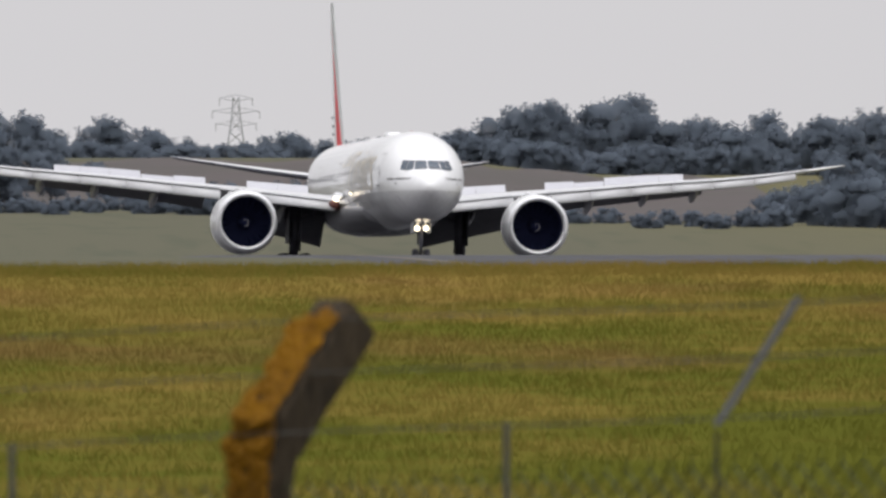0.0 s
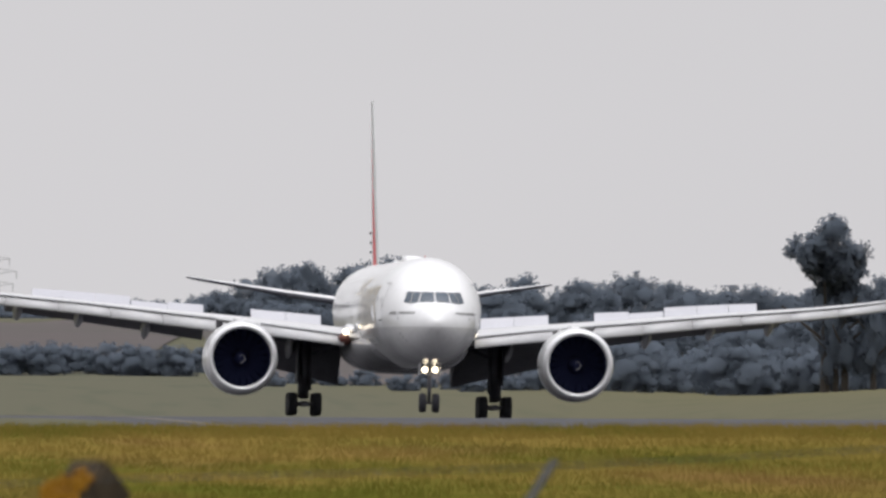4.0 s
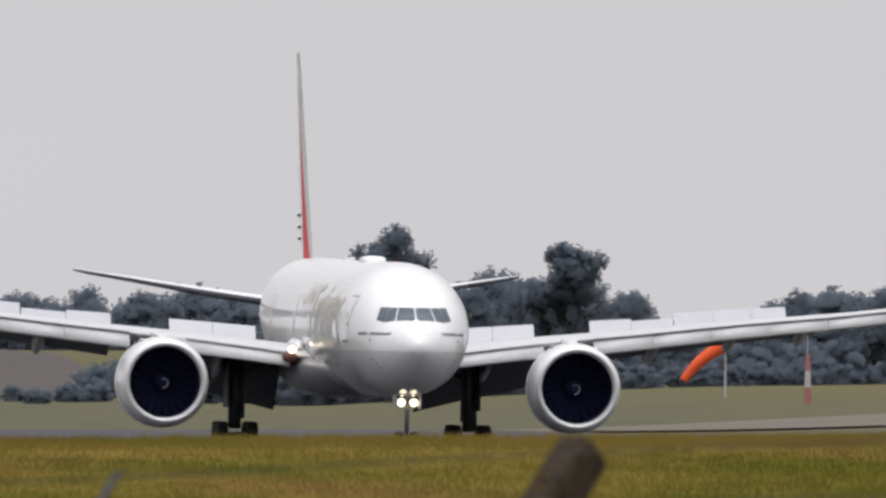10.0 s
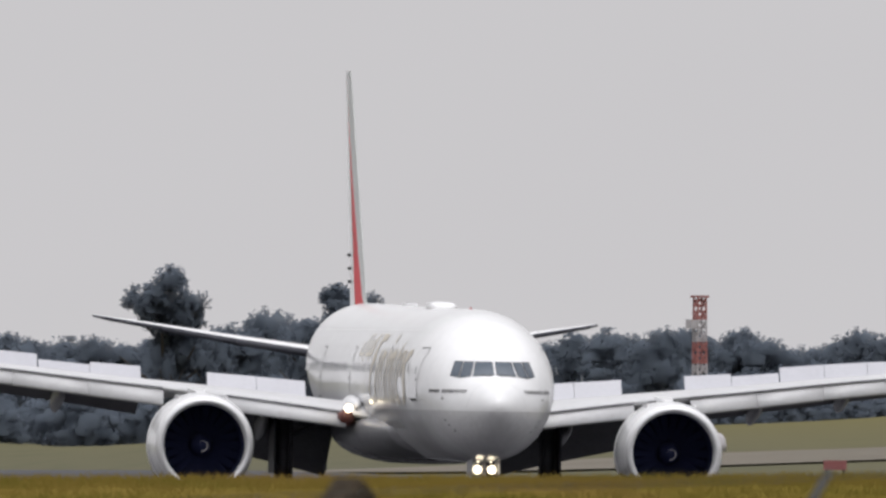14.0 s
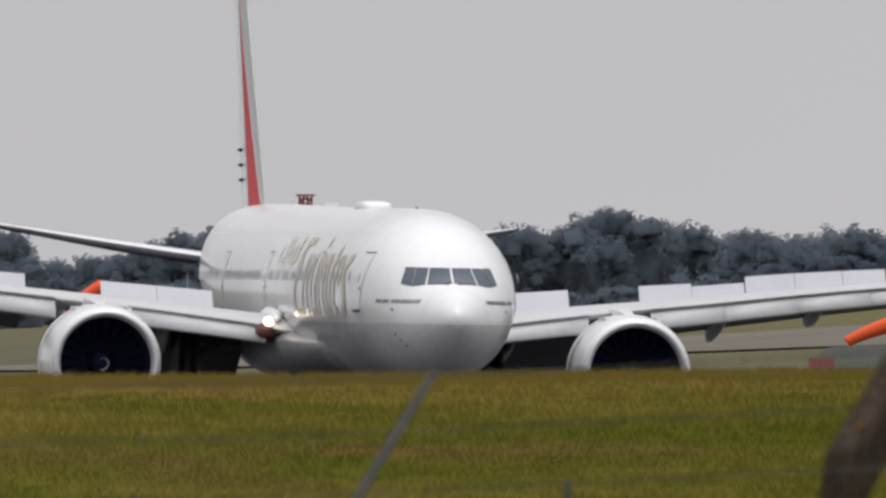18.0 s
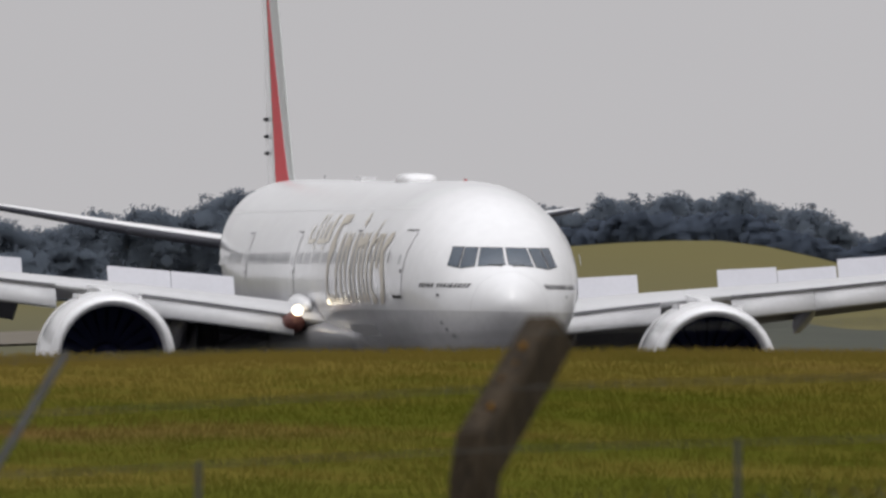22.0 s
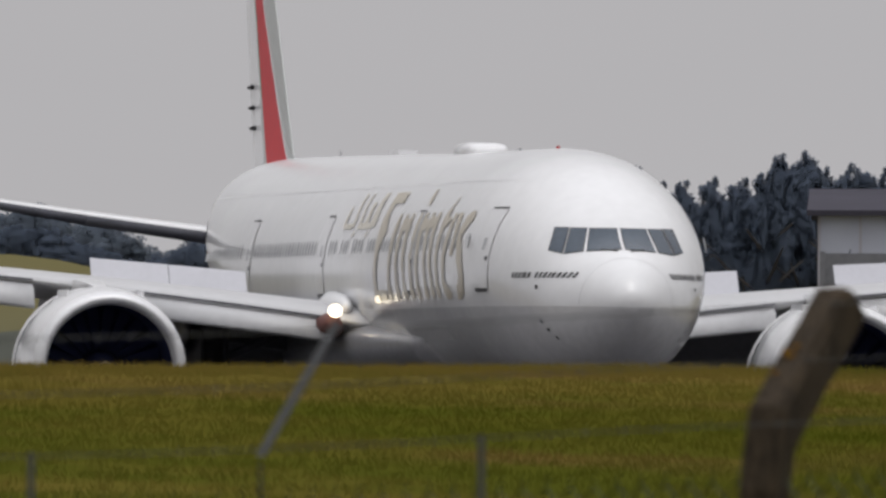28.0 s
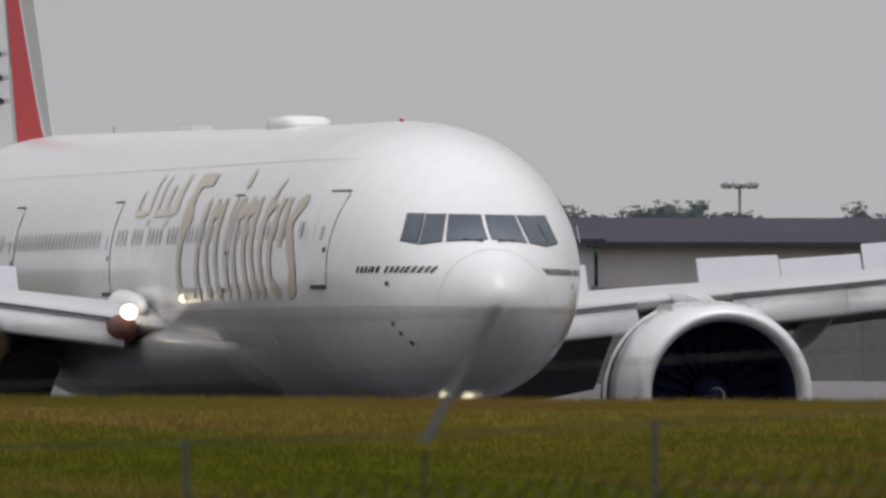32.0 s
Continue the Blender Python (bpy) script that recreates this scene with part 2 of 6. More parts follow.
MESHGREEN = material("green_coated_wire", (0.022, 0.034, 0.014), 0.7, 0, 0.3, 10.0)
WIRE = material("dull_barbed_wire", (0.10, 0.10, 0.10), 0.6, 0.5, 0.3, 10.0)
# blue-grey distance haze is mixed into these leaf colours, palest for far woods
LEAF = leafy("haze_blue_foliage", (0.112, 0.136, 0.180), 0.95, 0, 0.3, 2.5, 0, second=(0.094, 0.116, 0.156), spec=0.0, per_object=0.35, fine=4.0)
LEAFHAZED = leafy("haze_pale_foliage", (0.155, 0.182, 0.222), 0.95, 0, 0.3, 2.5, 0, second=(0.130, 0.154, 0.190), spec=0.0, per_object=0.35, fine=4.0)
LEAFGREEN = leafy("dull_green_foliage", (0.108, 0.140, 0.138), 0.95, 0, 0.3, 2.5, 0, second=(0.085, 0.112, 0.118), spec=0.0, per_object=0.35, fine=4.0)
BARK = material("grey_brown_bark", (0.05, 0.042, 0.035), 0.9, 0, 0.3, 0.8, 0.4)
SOCKORANGE = material("faded_orange_windsock_fabric", (0.80, 0.10, 0.02), 0.8, 0, 0.15, 1.0)
# mast red and white muted, with distance haze in the paint colours
MASTRED = material("haze_muted_mast_red", (0.36, 0.14, 0.13), 0.5, 0, 0.15, 1.0)
MASTWHITE = material("haze_muted_white", (0.44, 0.42, 0.44), 0.5, 0, 0.1, 1.0)
# steel lightened towards the sky, so haze sits in its colour
PYLONGREY = material("haze_pale_pylon_grey", (0.42, 0.43, 0.45), 0.6, 0.3, 0.1, 0.2)
PALEROAD = material("pale_taxiway_concrete", (0.138, 0.122, 0.098), 0.9, 0, 0.2, 0.05, spec=0.12)
APRON = material("grey_apron_concrete", (0.125, 0.12, 0.128), 0.9, 0, 0.25, 0.04, spec=0.12)
# shed walls pale and lavender: the haze before them is in the colour
CLADDING = material("haze_pale_shed_cladding", (0.42, 0.44, 0.52), 0.6, 0, 0.12, 0.06)
SHEDBROWN = material("haze_lavender_brick", (0.39, 0.375, 0.41), 0.8, 0, 0.15, 0.1)
ROOFDARK = material("dark_grey_shed_roof", (0.056, 0.053, 0.068), 0.9, 0, 0.2, 0.1, spec=0.1)
WALLGREY = material("dull_grey_concrete_wall", (0.185, 0.188, 0.205), 0.9, 0, 0.2, 0.4, spec=0.1, per_object=0.25)
# both sign reds are dulled: haze is put into the colour
SIGNRED = material("red_sign_panel", (0.44, 0.075, 0.08), 0.5, 0, 0.1, 0.5)
SIGNDULL = material("haze_dulled_sign_red", (0.26, 0.09, 0.09), 0.7, 0, 0.15, 0.8)
SIGNWHITE = material("white_sign_panel", (0.58, 0.57, 0.59), 0.5, 0, 0.1, 0.5)
HELIYELLOW = material("yellow_helicopter_paint", (0.52, 0.30, 0.02), 0.6, 0, 0.15, 0.8, 0, 0.0, spec=0.2)
HELIBLUE = material("dark_blue_helicopter_paint", (0.016, 0.026, 0.070), 0.6, 0, 0.1, 0.5, 0, 0.0, spec=0.15)
MEADOW = material("dull_green_meadow", (0.070, 0.074, 0.058), 0.95, 0, 0.3, 0.05, second=(0.058, 0.060, 0.052), spec=0.05)
HEATH = material("reddish_brown_ploughed_earth", (0.090, 0.075, 0.075), 0.95, 0, 0.3, 0.03, second=(0.075, 0.070, 0.064), spec=0.1)


# ---- mesh helpers ----
def link_mesh(name, verts, faces, mat, parent=None, label="", smooth=False):
    me = bpy.data.meshes.new(name)
    me.from_pydata([tuple(v) for v in verts], [], [tuple(f) for f in faces])
    me.update()
    if smooth:
        me.polygons.foreach_set("use_smooth", [True] * len(me.polygons))
    me.materials.append(mat)
    ob = new(name, me)
    ob.parent = parent
    if label:
        tagged(ob, label)
    return ob


class Build:
    """Gathers faces for one mesh."""

    def __init__(self):
        self.v, self.f = [], []

    def add(self, v, f):
        k = len(self.v)
        self.v += [tuple(p) for p in v]
        self.f += [tuple(i + k for i in q) for q in f]
        return self

    def box(self, lo, hi, turn=None):
        (a, b, c), (d, e, g) = lo, hi
        v = [Vector(p) for p in ((a, b, c), (d, b, c), (d, e, c), (a, e, c), (a, b, g), (d, b, g), (d, e, g), (a, e, g))]
        if turn is not None:
            v = [turn @ p for p in v]
        return self.add(v, [(3, 2, 1, 0), (4, 5, 6, 7), (0, 1, 5, 4), (1, 2, 6, 5), (2, 3, 7, 6), (3, 0, 4, 7)])

    def tube(self, p, q, r0, r1=None, n=8, caps=True):
        p, q = Vector(p), Vector(q)
        r1 = r0 if r1 is None else r1
        d = (q - p).normalized()
        s = d.orthogonal().normalized()
        t = d.cross(s)
        ring = lambda c, r: [c + (s * math.cos(a) + t * math.sin(a)) * r for a in (2 * math.pi * i / n for i in range(n))]
        f = [(i, (i + 1) % n, n + (i + 1) % n, n + i) for i in range(n)]
        if caps:
            f += [tuple(reversed(range(n))), tuple(range(n, 2 * n))]
        return self.add(ring(p, r0) + ring(q, r1), f)

    def loft(self, rings, cap0=True, cap1=True):
        n = len(rings[0])
        v = [p for r in rings for p in r]
        f = []
        for k in range(len(rings) - 1):
            f += [(k * n + i, k * n + (i + 1) % n, (k + 1) * n + (i + 1) % n, (k + 1) * n + i) for i in range(n)]
        if cap0:
            f.append(tuple(reversed(range(n))))
        if cap1:
            f.append(tuple(range((len(rings) - 1) * n, len(rings) * n)))
        return self.add(v, f)

    def part(self, name, mat, parent=None, label="", smooth=False):
        return link_mesh(name, self.v, self.f, mat, parent, label, smooth)


def curve(table):
    """Smooth interpolation through a short table."""
    xs, ys = [a for a, _ in table], [b for _, b in table]
    sl = [(ys[i + 1] - ys[i]) / (xs[i + 1] - xs[i]) for i in range(len(xs) - 1)]
    tan = [sl[0]] + [0 if sl[i - 1] * sl[i] <= 0 else 2 * sl[i - 1] * sl[i] / (sl[i - 1] + sl[i]) for i in range(1, len(sl))] + [sl[-1]]

    def value(x):
        if x <= xs[0]:
            return ys[0]
        if x >= xs[-1]:
            return ys[-1]
        i = max(j for j in range(len(xs) - 1) if xs[j] <= x)
        h = xs[i + 1] - xs[i]
        u = (x - xs[i]) / h
        return (ys[i] * (1 + 2 * u) * (1 - u) ** 2 + h * tan[i] * u * (1 - u) ** 2 + ys[i + 1] * u * u * (3 - 2 * u) + h * tan[i + 1] * u * u * (u - 1))

    return value


def smoothstep(a, b, x):
    u = min(1, max(0, (x - a) / (b - a)))
    return u * u * (3 - 2 * u)


# ---- ground ----
RUNWAY_X = 103.8
runway_z = curve([(0, -0.2), (350, -0.3), (520, -0.7), (605, -1.23), (655, -1.58), (694, -1.72), (760, -2.12), (842, -2.17), (958, -1.98), (1036, -1.71), (1157, -1.06), (1234, -0.58), (1319, -0.03),
                  (1365, 0.23), (1437, 0.43), (1568, 0.27), (1681, -0.33), (1802, -1.33), (1890, -1.6), (2010, -2.0), (2200, -2.2), (2600, -2.5), (5200, -2.8)])
field_z = curve([(0, 0.2), (600, -0.8), (840, -1.7), (1030, -1.2), (1226, -0.2), (1400, 0.6), (1700, 0.9), (2200, 0.9), (2600, 1.0), (5200, 2.2)])
# the grass ridge between the fence and the runway: its angle below the eye, by bearing
ridge_angle = curve([(-5, -0.10), (3.4, -0.095), (4.7, -0.088), (5.3, -0.087), (6.0, -0.081), (6.6, -0.071), (7.1, -0.066), (8.0, -0.069), (8.8, -0.066), (9.4, -0.072), (10.2, -0.076), (14, -0.08)])
RIDGE = 340.0


GEAR = 0.38


def ground_z(x, y):
    d = math.hypot(x, y)
    az = math.degrees(math.atan2(x, y)) if y > 0 else (90 if x > 0 else -90)
    away = max(smoothstep(26, 58, abs(x - RUNWAY_X)), smoothstep(1955, 2060, y))
    far = (runway_z(y) - 0.14) * (1 - away) + (field_z(y) + 1.9 * smoothstep(4.2, 5.5, az) * smoothstep(1300, 2100, d)) * away
    # fields that rise behind the far end of the runway, with a crest before the woods
    crest = (6.8 - 1.6 * smoothstep(3.3, 3.8, az)) * (1 - smoothstep(4.2, 4.6, az))
    far += away * crest * (0.22 * smoothstep(2000, 2220, d) + 0.78 * smoothstep(2200, 2470, d) - 0.6 * smoothstep(2480, 2600, d))
    # the low hill beyond the runway
    u = az - 7.45
    far += 4.9 * math.exp(-(u / (0.46 if u > 0 else 1.0)) ** 2) * math.exp(-((d - 1850) / 330) ** 2)
    far += 1.2 * math.exp(-((az - 9.3) / 1.6) ** 2) * smoothstep(700, 1200, d)
    top = EYE_Z + RIDGE * math.tan(radians(ridge_angle(az) - 0.017))
    if d < 75:
        near = 0.0 + 0.11 * (az - 7.2) / 2.1 * min(1, d / 60)
    else:
        base = 0.11 * (min(12, max(0, az)) - 7.2) / 2.1
        u = (d - 75) / (RIDGE - 75)
        near = base + (top - base) * (1.25 * u - 0.25 * u * u if u < 1 else 1)
    if y <= 0:
        return near * 0
    return near + (far - near) * smoothstep(RIDGE, RIDGE + 66, d)


def build_ground():
    azs = [-180, -150, -120, -90, -70, -50, -35, -25, -15, -8, -4, -1, 0.5] + [1 + 0.1 * i for i in range(121)] + [13.5, 14.5, 16, 19, 25, 35, 50, 70, 90, 120, 150]
    rs = [1.5, 5, 15, 30, 50, 65, 75] + [75 + 8 * i for i in range(1, 33)] + [RIDGE - 4 + 2 * i for i in range(5)] + [350 + 7 * i for i in range(10)] + [430 + 25 * i for i in range(90)] + [2700, 2800, 2950, 3100, 3300, 3600, 4000, 4500, 4950]
    b = Build()
    for r in rs:
        for a in azs:
            x, y = r * math.sin(radians(a)), r * math.cos(radians(a))
            b.v.append((x, y, ground_z(x, y)))
    n = len(azs)
    for k in range(len(rs) - 1):
        for i in range(n):
            j = (i + 1) % n
            b.f.append((k * n + i, k * n + j, (k + 1) * n + j, (k + 1) * n + i))
    b.v.append((0, 0, 0))
    b.f += [(i, len(b.v) - 1, (i + 1) % n) for i in range(n)]
    ob = b.part("ground", SOIL, smooth=True)
    tagged(ob, "rough airfield grassland in green and straw colours", "ground", kind="structure")


build_ground()


def build_runway():
    b = Build()
    ys = [330 + 20 * i for i in range(82)]
    for y in ys:
        z = runway_z(y) - 0.02
        for x in (-24.5, -23.5, 0.0, 23.5, 24.5):
            b.v.append((RUNWAY_X + x, y, z - (0.12 if abs(x) > 24 else 0)))
    for k in range(len(ys) - 1):
        for i in range(4):
            b.f.append((k * 5 + i, k * 5 + i + 1, (k + 1) * 5 + i + 1, (k + 1) * 5 + i))
    tagged(b.part("runway", ASPHALT, smooth=True), "long grey asphalt runway across the airfield", "runway", kind="structure")
    for side in (-22.0, 22.0):
        m = Build()
        for y in ys:
            z = runway_z(y) - 0.005
            m.v += [(RUNWAY_X + side - 0.45, y, z), (RUNWAY_X + side + 0.45, y, z)]
        for k in range(len(ys) - 1):
            m.f.append((2 * k, 2 * k + 1, 2 * k + 3, 2 * k + 2))
        tagged(m.part("runway_edge_line", PALEROAD), "white painted line along the runway edge", "marking", kind="structure")


build_runway()


# ---- the airliner ----
# its own space: x runs aft with 0 at 35 m behind the nose tip, y to starboard, z up from the ground
NOSE = 35.0
body_top = curve([(0, 4.55), (0.03, 4.71), (0.1, 4.84), (0.25, 5.02), (0.7, 5.41), (1.3, 5.72), (1.7, 5.87), (2.2, 6.12), (3.0, 6.72), (3.8, 7.22), (5.0, 7.70), (6.5, 8.06), (8.5, 8.33), (11, 8.47), (13, 8.5), (26, 8.53), (44, 8.66), (59, 8.74), (65, 8.58), (70, 8.12), (72.5, 7.65), (73.2, 7.3)])
body_low = curve([(0, 4.55), (0.03, 4.37), (0.1, 4.20), (0.25, 4.0), (0.7, 3.55), (1.4, 3.13), (2.2, 2.84), (3.2, 2.62), (4.5, 2.45), (6.5, 2.33), (9, 2.3), (46, 2.3), (50, 2.5), (56, 3.4), (62, 4.55), (68, 5.75), (73.2, 6.7)])
body_wide = curve([(0, 0.0), (0.03, 0.18), (0.1, 0.33), (0.25, 0.52), (0.7, 0.92), (1.4, 1.35), (2.2, 1.74), (3.2, 2.12), (4.5, 2.47), (6.5, 2.80), (9, 3.02), (11.5, 3.1), (51.5, 3.1), (57, 2.86), (62, 2.25), (67, 1.4), (71.3, 0.55), (73.2, 0.16)])


def skin(x, angle, out=0.0):
    """A point of the fuselage skin x metres behind the nose tip, at an angle above the starboard horizontal."""
    zt, zb, w = body_top(x), body_low(x), body_wide(x)
    c, s = math.cos(angle), math.sin(angle)
    return ((w + out) * c + 0, (zt + zb) / 2 + ((zt - zb) / 2 + out) * s)


def on_skin(x, z, side=1, out=0.006):
    """The skin point at a height z."""
    zt, zb = body_top(x), body_low(x)
    s = max(-1, min(1, (z - (zt + zb) / 2) / ((zt - zb) / 2)))
    y, zz = skin(x, math.asin(s), out)
    return Vector((x - NOSE, side * y, zz))


def skin_sheet(name, corners, mat, parent, side=1, out=0.008, nu=6, nv=6, label=""):
    """A thin panel that follows the skin: corners (x, z) aft-top, fore-top, fore-low, aft-low."""
    (x0, z0), (x1, z1), (x2, z2), (x3, z3) = corners
    b = Build()
    for j in range(nv + 1):
        v = j / nv
        for i in range(nu + 1):
            u = i / nu
            x = (x0 * (1 - u) + x1 * u) * (1 - v) + (x3 * (1 - u) + x2 * u) * v
            z = (z0 * (1 - u) + z1 * u) * (1 - v) + (z3 * (1 - u) + z2 * u) * v
            b.v.append(on_skin(x, z, side, out))
    for j in range(nv):
        for i in range(nu):
            q = (j * (nu + 1) + i, j * (nu + 1) + i + 1, (j + 1) * (nu + 1) + i + 1, (j + 1) * (nu + 1) + i)
            b.f.append(q if side < 0 else q[::-1])
    return b.part(name, mat, parent, label, smooth=True)


wing_lead = curve([(2.5, 26.2), (3.1, 26.9), (9.6, 31.2), (18, 36.9), (26, 42.3), (30, 45.1), (31.5, 46.9), (32.4, 48.6)])
wing_trail = curve([(2.5, 40.6), (3.1, 40.7), (10.6, 41.4), (20, 44.8), (30, 48.5), (32.4, 49.6)])
wing_z = curve([(2.5, 4.0), (3.1, 4.1), (9.6, 4.92), (12.9, 5.25), (18.2, 5.82), (22.4, 6.2), (26, 6.6), (30, 7.2), (32.4, 7.62)])


def wing_point(y, c, up):
    """A point of the wing at span y, chord part c; up: 1 upper skin, -1 lower skin, 0 between."""
    a, b = wing_lead(y), wing_trail(y)
    ch = b - a
    thick = ch * (0.115 if y > 10 else 0.135 - 0.002 * y)
    t = 2.6 * thick * (0.2969 * math.sqrt(max(c, 0)) - 0.126 * c - 0.3516 * c * c + 0.2843 * c ** 3 - 0.1036 * c ** 4)
    camber = 0.018 * ch * math.sin(math.pi * c)
    return Vector((a + c * ch - NOSE, y, wing_z(y) - 0.035 * c * ch + camber + up * t))


def wing_shell(stations, cuts, side):
    b = Build()
    rings = []
    for y in stations:
        pts = [wing_point(y, c, 1) for c in cuts] + [wing_point(y, c, -1) for c in reversed(cuts)]
        rings.append([Vector((p.x, side * p.y, p.z)) for p in pts])
    return b.loft(rings)


def build_airliner():
    plane = new("airliner")
    tagged(plane, "white twin-engine wide-body airliner rolling out with raised spoilers and lit lamps", "airliner")
    # fuselage
    xs = [0.002, 0.008, 0.02, 0.04, 0.07, 0.11, 0.17, 0.24, 0.32, 0.4, 0.5, 0.8, 1.1] + [1.4 + 0.25 * i for i in range(31)] + [9.6, 10.4, 11.2, 12, 14, 17, 20, 24, 28, 32, 36, 40, 44, 47, 50, 53, 56, 58, 60, 62, 64, 66, 68, 69.5, 71, 72, 72.8, 73.2]
    n = 48
    b = Build()
    rings = [[Vector((x - NOSE, *skin(x, 2 * math.pi * i / n))) for i in range(n)] for x in xs if x > 0.95]
    b.loft(rings, False, True)
    b.part("fuselage", PAINT, plane, smooth=True)
    b = Build()
    b.loft([[Vector((x - NOSE, *skin(x, 2 * math.pi * i / n, 0.0))) for i in range(n)] for x in xs if x < 1.15], True, False)
    rad = b.part("radome", PAINT, plane, "smooth white nose radome", smooth=True)
    # lower skin painted grey to stand in for the shade under the body
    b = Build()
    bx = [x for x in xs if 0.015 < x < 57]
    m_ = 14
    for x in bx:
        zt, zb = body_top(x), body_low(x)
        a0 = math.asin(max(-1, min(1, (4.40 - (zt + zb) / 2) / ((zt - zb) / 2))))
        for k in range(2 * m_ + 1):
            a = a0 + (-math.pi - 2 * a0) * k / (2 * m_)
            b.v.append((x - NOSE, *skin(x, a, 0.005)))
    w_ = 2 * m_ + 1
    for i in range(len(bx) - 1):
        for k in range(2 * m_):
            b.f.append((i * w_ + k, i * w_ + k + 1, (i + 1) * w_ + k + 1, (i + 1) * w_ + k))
    b.part("belly_skin", BELLYSHADE, plane, "lower fuselage skin with underside shade put into its grey", smooth=True)
    b = Build()
    for x in (1.094, 1.107):
        for i in range(n):
            b.v.append((x - NOSE, *skin(x, 2 * math.pi * i / n, 0.006)))
    b.f += [(i, (i + 1) % n, n + (i + 1) % n, n + i) for i in range(n)]
    b.part("radome_seam", SEAM, rad)
    # flight deck windows
    tops = [(0.06, 0.69), (0.775, 1.13), (1.19, 1.47)]
    lows = [(0.06, 0.86), (0.97, 1.37), (1.43, 1.69)]
    def deck_point(y, z, out):
        lo, hi = 1.2, 7.0
        for _ in range(40):
            x = (lo + hi) / 2
            zt, zb, w = body_top(x), body_low(x), body_wide(x)
            inside = (y / w) ** 2 + ((z - (zt + zb) / 2) / ((zt - zb) / 2)) ** 2 < 1
            lo, hi = (lo, x) if inside else (x, hi)
        p = Vector((x - NOSE, y, z))
        c = Vector((x + 1.6 - NOSE, 0, 4.9))
        return p + (p - c).normalized() * out
    for side in (1, -1):
        for k in range(3):
            zt = (6.36, 6.36, 6.37)[k]
            zl = (5.84, 5.74, 5.78)[k]
            (a, c), (d, e) = tops[k], lows[k]
            zin, zout = (5.86, 5.80, 5.74)[k], (5.80, 5.73, 5.82)[k]
            for nm, mat, g, out in (("window_seal", SEAL, 0.024, 0.006), ("flight_deck_pane", COCKPIT, 0.0, 0.016)):
                b = Build()
                nu = nv = 6
                for j in range(nv + 1):
                    v = j / nv
                    for i in range(nu + 1):
                        u = i / nu
                        y = (a - g + (c - a + 2 * g) * u) * (1 - v) + (d - g + (e - d + 2 * g) * u) * v
                        z = (zt + g) * (1 - v) + (zin + (zout - zin) * u - g) * v
                        b.v.append(deck_point(side * y, z, out))
                for j in range(nv):
                    for i in range(nu):
                        q = (j * (nu + 1) + i, j * (nu + 1) + i + 1, (j + 1) * (nu + 1) + i + 1, (j + 1) * (nu + 1) + i)
                        b.f.append(q if side > 0 else q[::-1])
                ob = b.part(nm, mat, plane, "dark tinted flight deck pane" if nm == "flight_deck_pane" else "", smooth=True)
        b = Build()
        p, q = deck_point(side * 0.16, 5.80, 0.03), deck_point(side * 0.55, 5.83, 0.04)
        b.tube(p, q, 0.018, 0.012, 6)
        b.part("wiper", INK, plane, "black windshield wiper")
    # cabin doors, outlined, with a dark sill and handle mark
    for side in (1, -1):
        for x, w in ((6.2, 1.25), (17.05, 1.25), (33.3, 1.25), (47.2, 1.25), (59.5, 1.07)):
            zl, zh = 4.84, 6.84
            if x > 55:
                zl, zh = 5.0, 6.9
            door = skin_sheet("cabin_door", [(x + w, zh), (x, zh), (x, zl), (x + w, zl)], PAINT, plane, side, 0.010, 4, 10, "white cabin door with a thin outline")
            for c in ([(x + w + 0.03, zh), (x + w, zh), (x + w, zl), (x + w + 0.03, zl)], [(x, zh), (x - 0.03, zh), (x - 0.03, zl), (x, zl)]):
                skin_sheet("door_seam", c, SEAM, door, side, 0.014, 2, 10)
            skin_sheet("door_sill", [(x + w, zl + 0.02), (x, zl + 0.02), (x, zl - 0.07), (x + w, zl - 0.07)], INK, door, side, 0.016, 4, 2, "dark door sill")
            skin_sheet("door_top_strip", [(x + w, zh + 0.065), (x, zh + 0.065), (x, zh + 0.03), (x + w, zh + 0.03)], INK, door, side, 0.016, 4, 2)
            skin_sheet("door_window", [(x + 0.72, 6.12), (x + 0.5, 6.12), (x + 0.5, 5.82), (x + 0.72, 5.82)], CABINWIN, door, side, 0.018, 2, 3)
            skin_sheet("door_handle", [(x + 0.34, 5.66), (x + 0.12, 5.66), (x + 0.12, 5.56), (x + 0.34, 5.56)], INK, door, side, 0.018, 2, 2, "dark door handle")
    # cabin windows, one pane each on a shared mesh
    for side in (1, -1):
        b = Build()
        p = [on_skin(30.0, z, side, 0.012) for z in (5.87, 6.0, 6.13, 6.25)]
        for q, wd in zip(p, (0.07, 0.125, 0.125, 0.07)):
            b.v += [(-wd, q.y, q.z), (wd, q.y, q.z)]
        b.f += [(0, 1, 3, 2), (2, 3, 5, 4), (4, 5, 7, 6)] if side < 0 else [(2, 3, 1, 0), (4, 5, 3, 2), (6, 7, 5, 4)]
        first = b.part("cabin_window", CABINWIN, plane)
        places = [x for x in np.arange(8.0, 58.6, 0.533) if all(abs(x - d) > 0.85 for d in (17.7, 33.9, 47.8)) and (x > 32.5 or (x - 21.1) % 2.45 > 0.55)]
        first.location.x = places[0] - NOSE
        for x in places[1:]:
            w = bpy.data.objects.new("cabin_window", first.data)
            scene.collection.objects.link(w)
            w.parent = plane
            k = on_skin(x, 6.0, side, 0.012)
            w.location = (x - NOSE, k.y - p[1].y, 0)
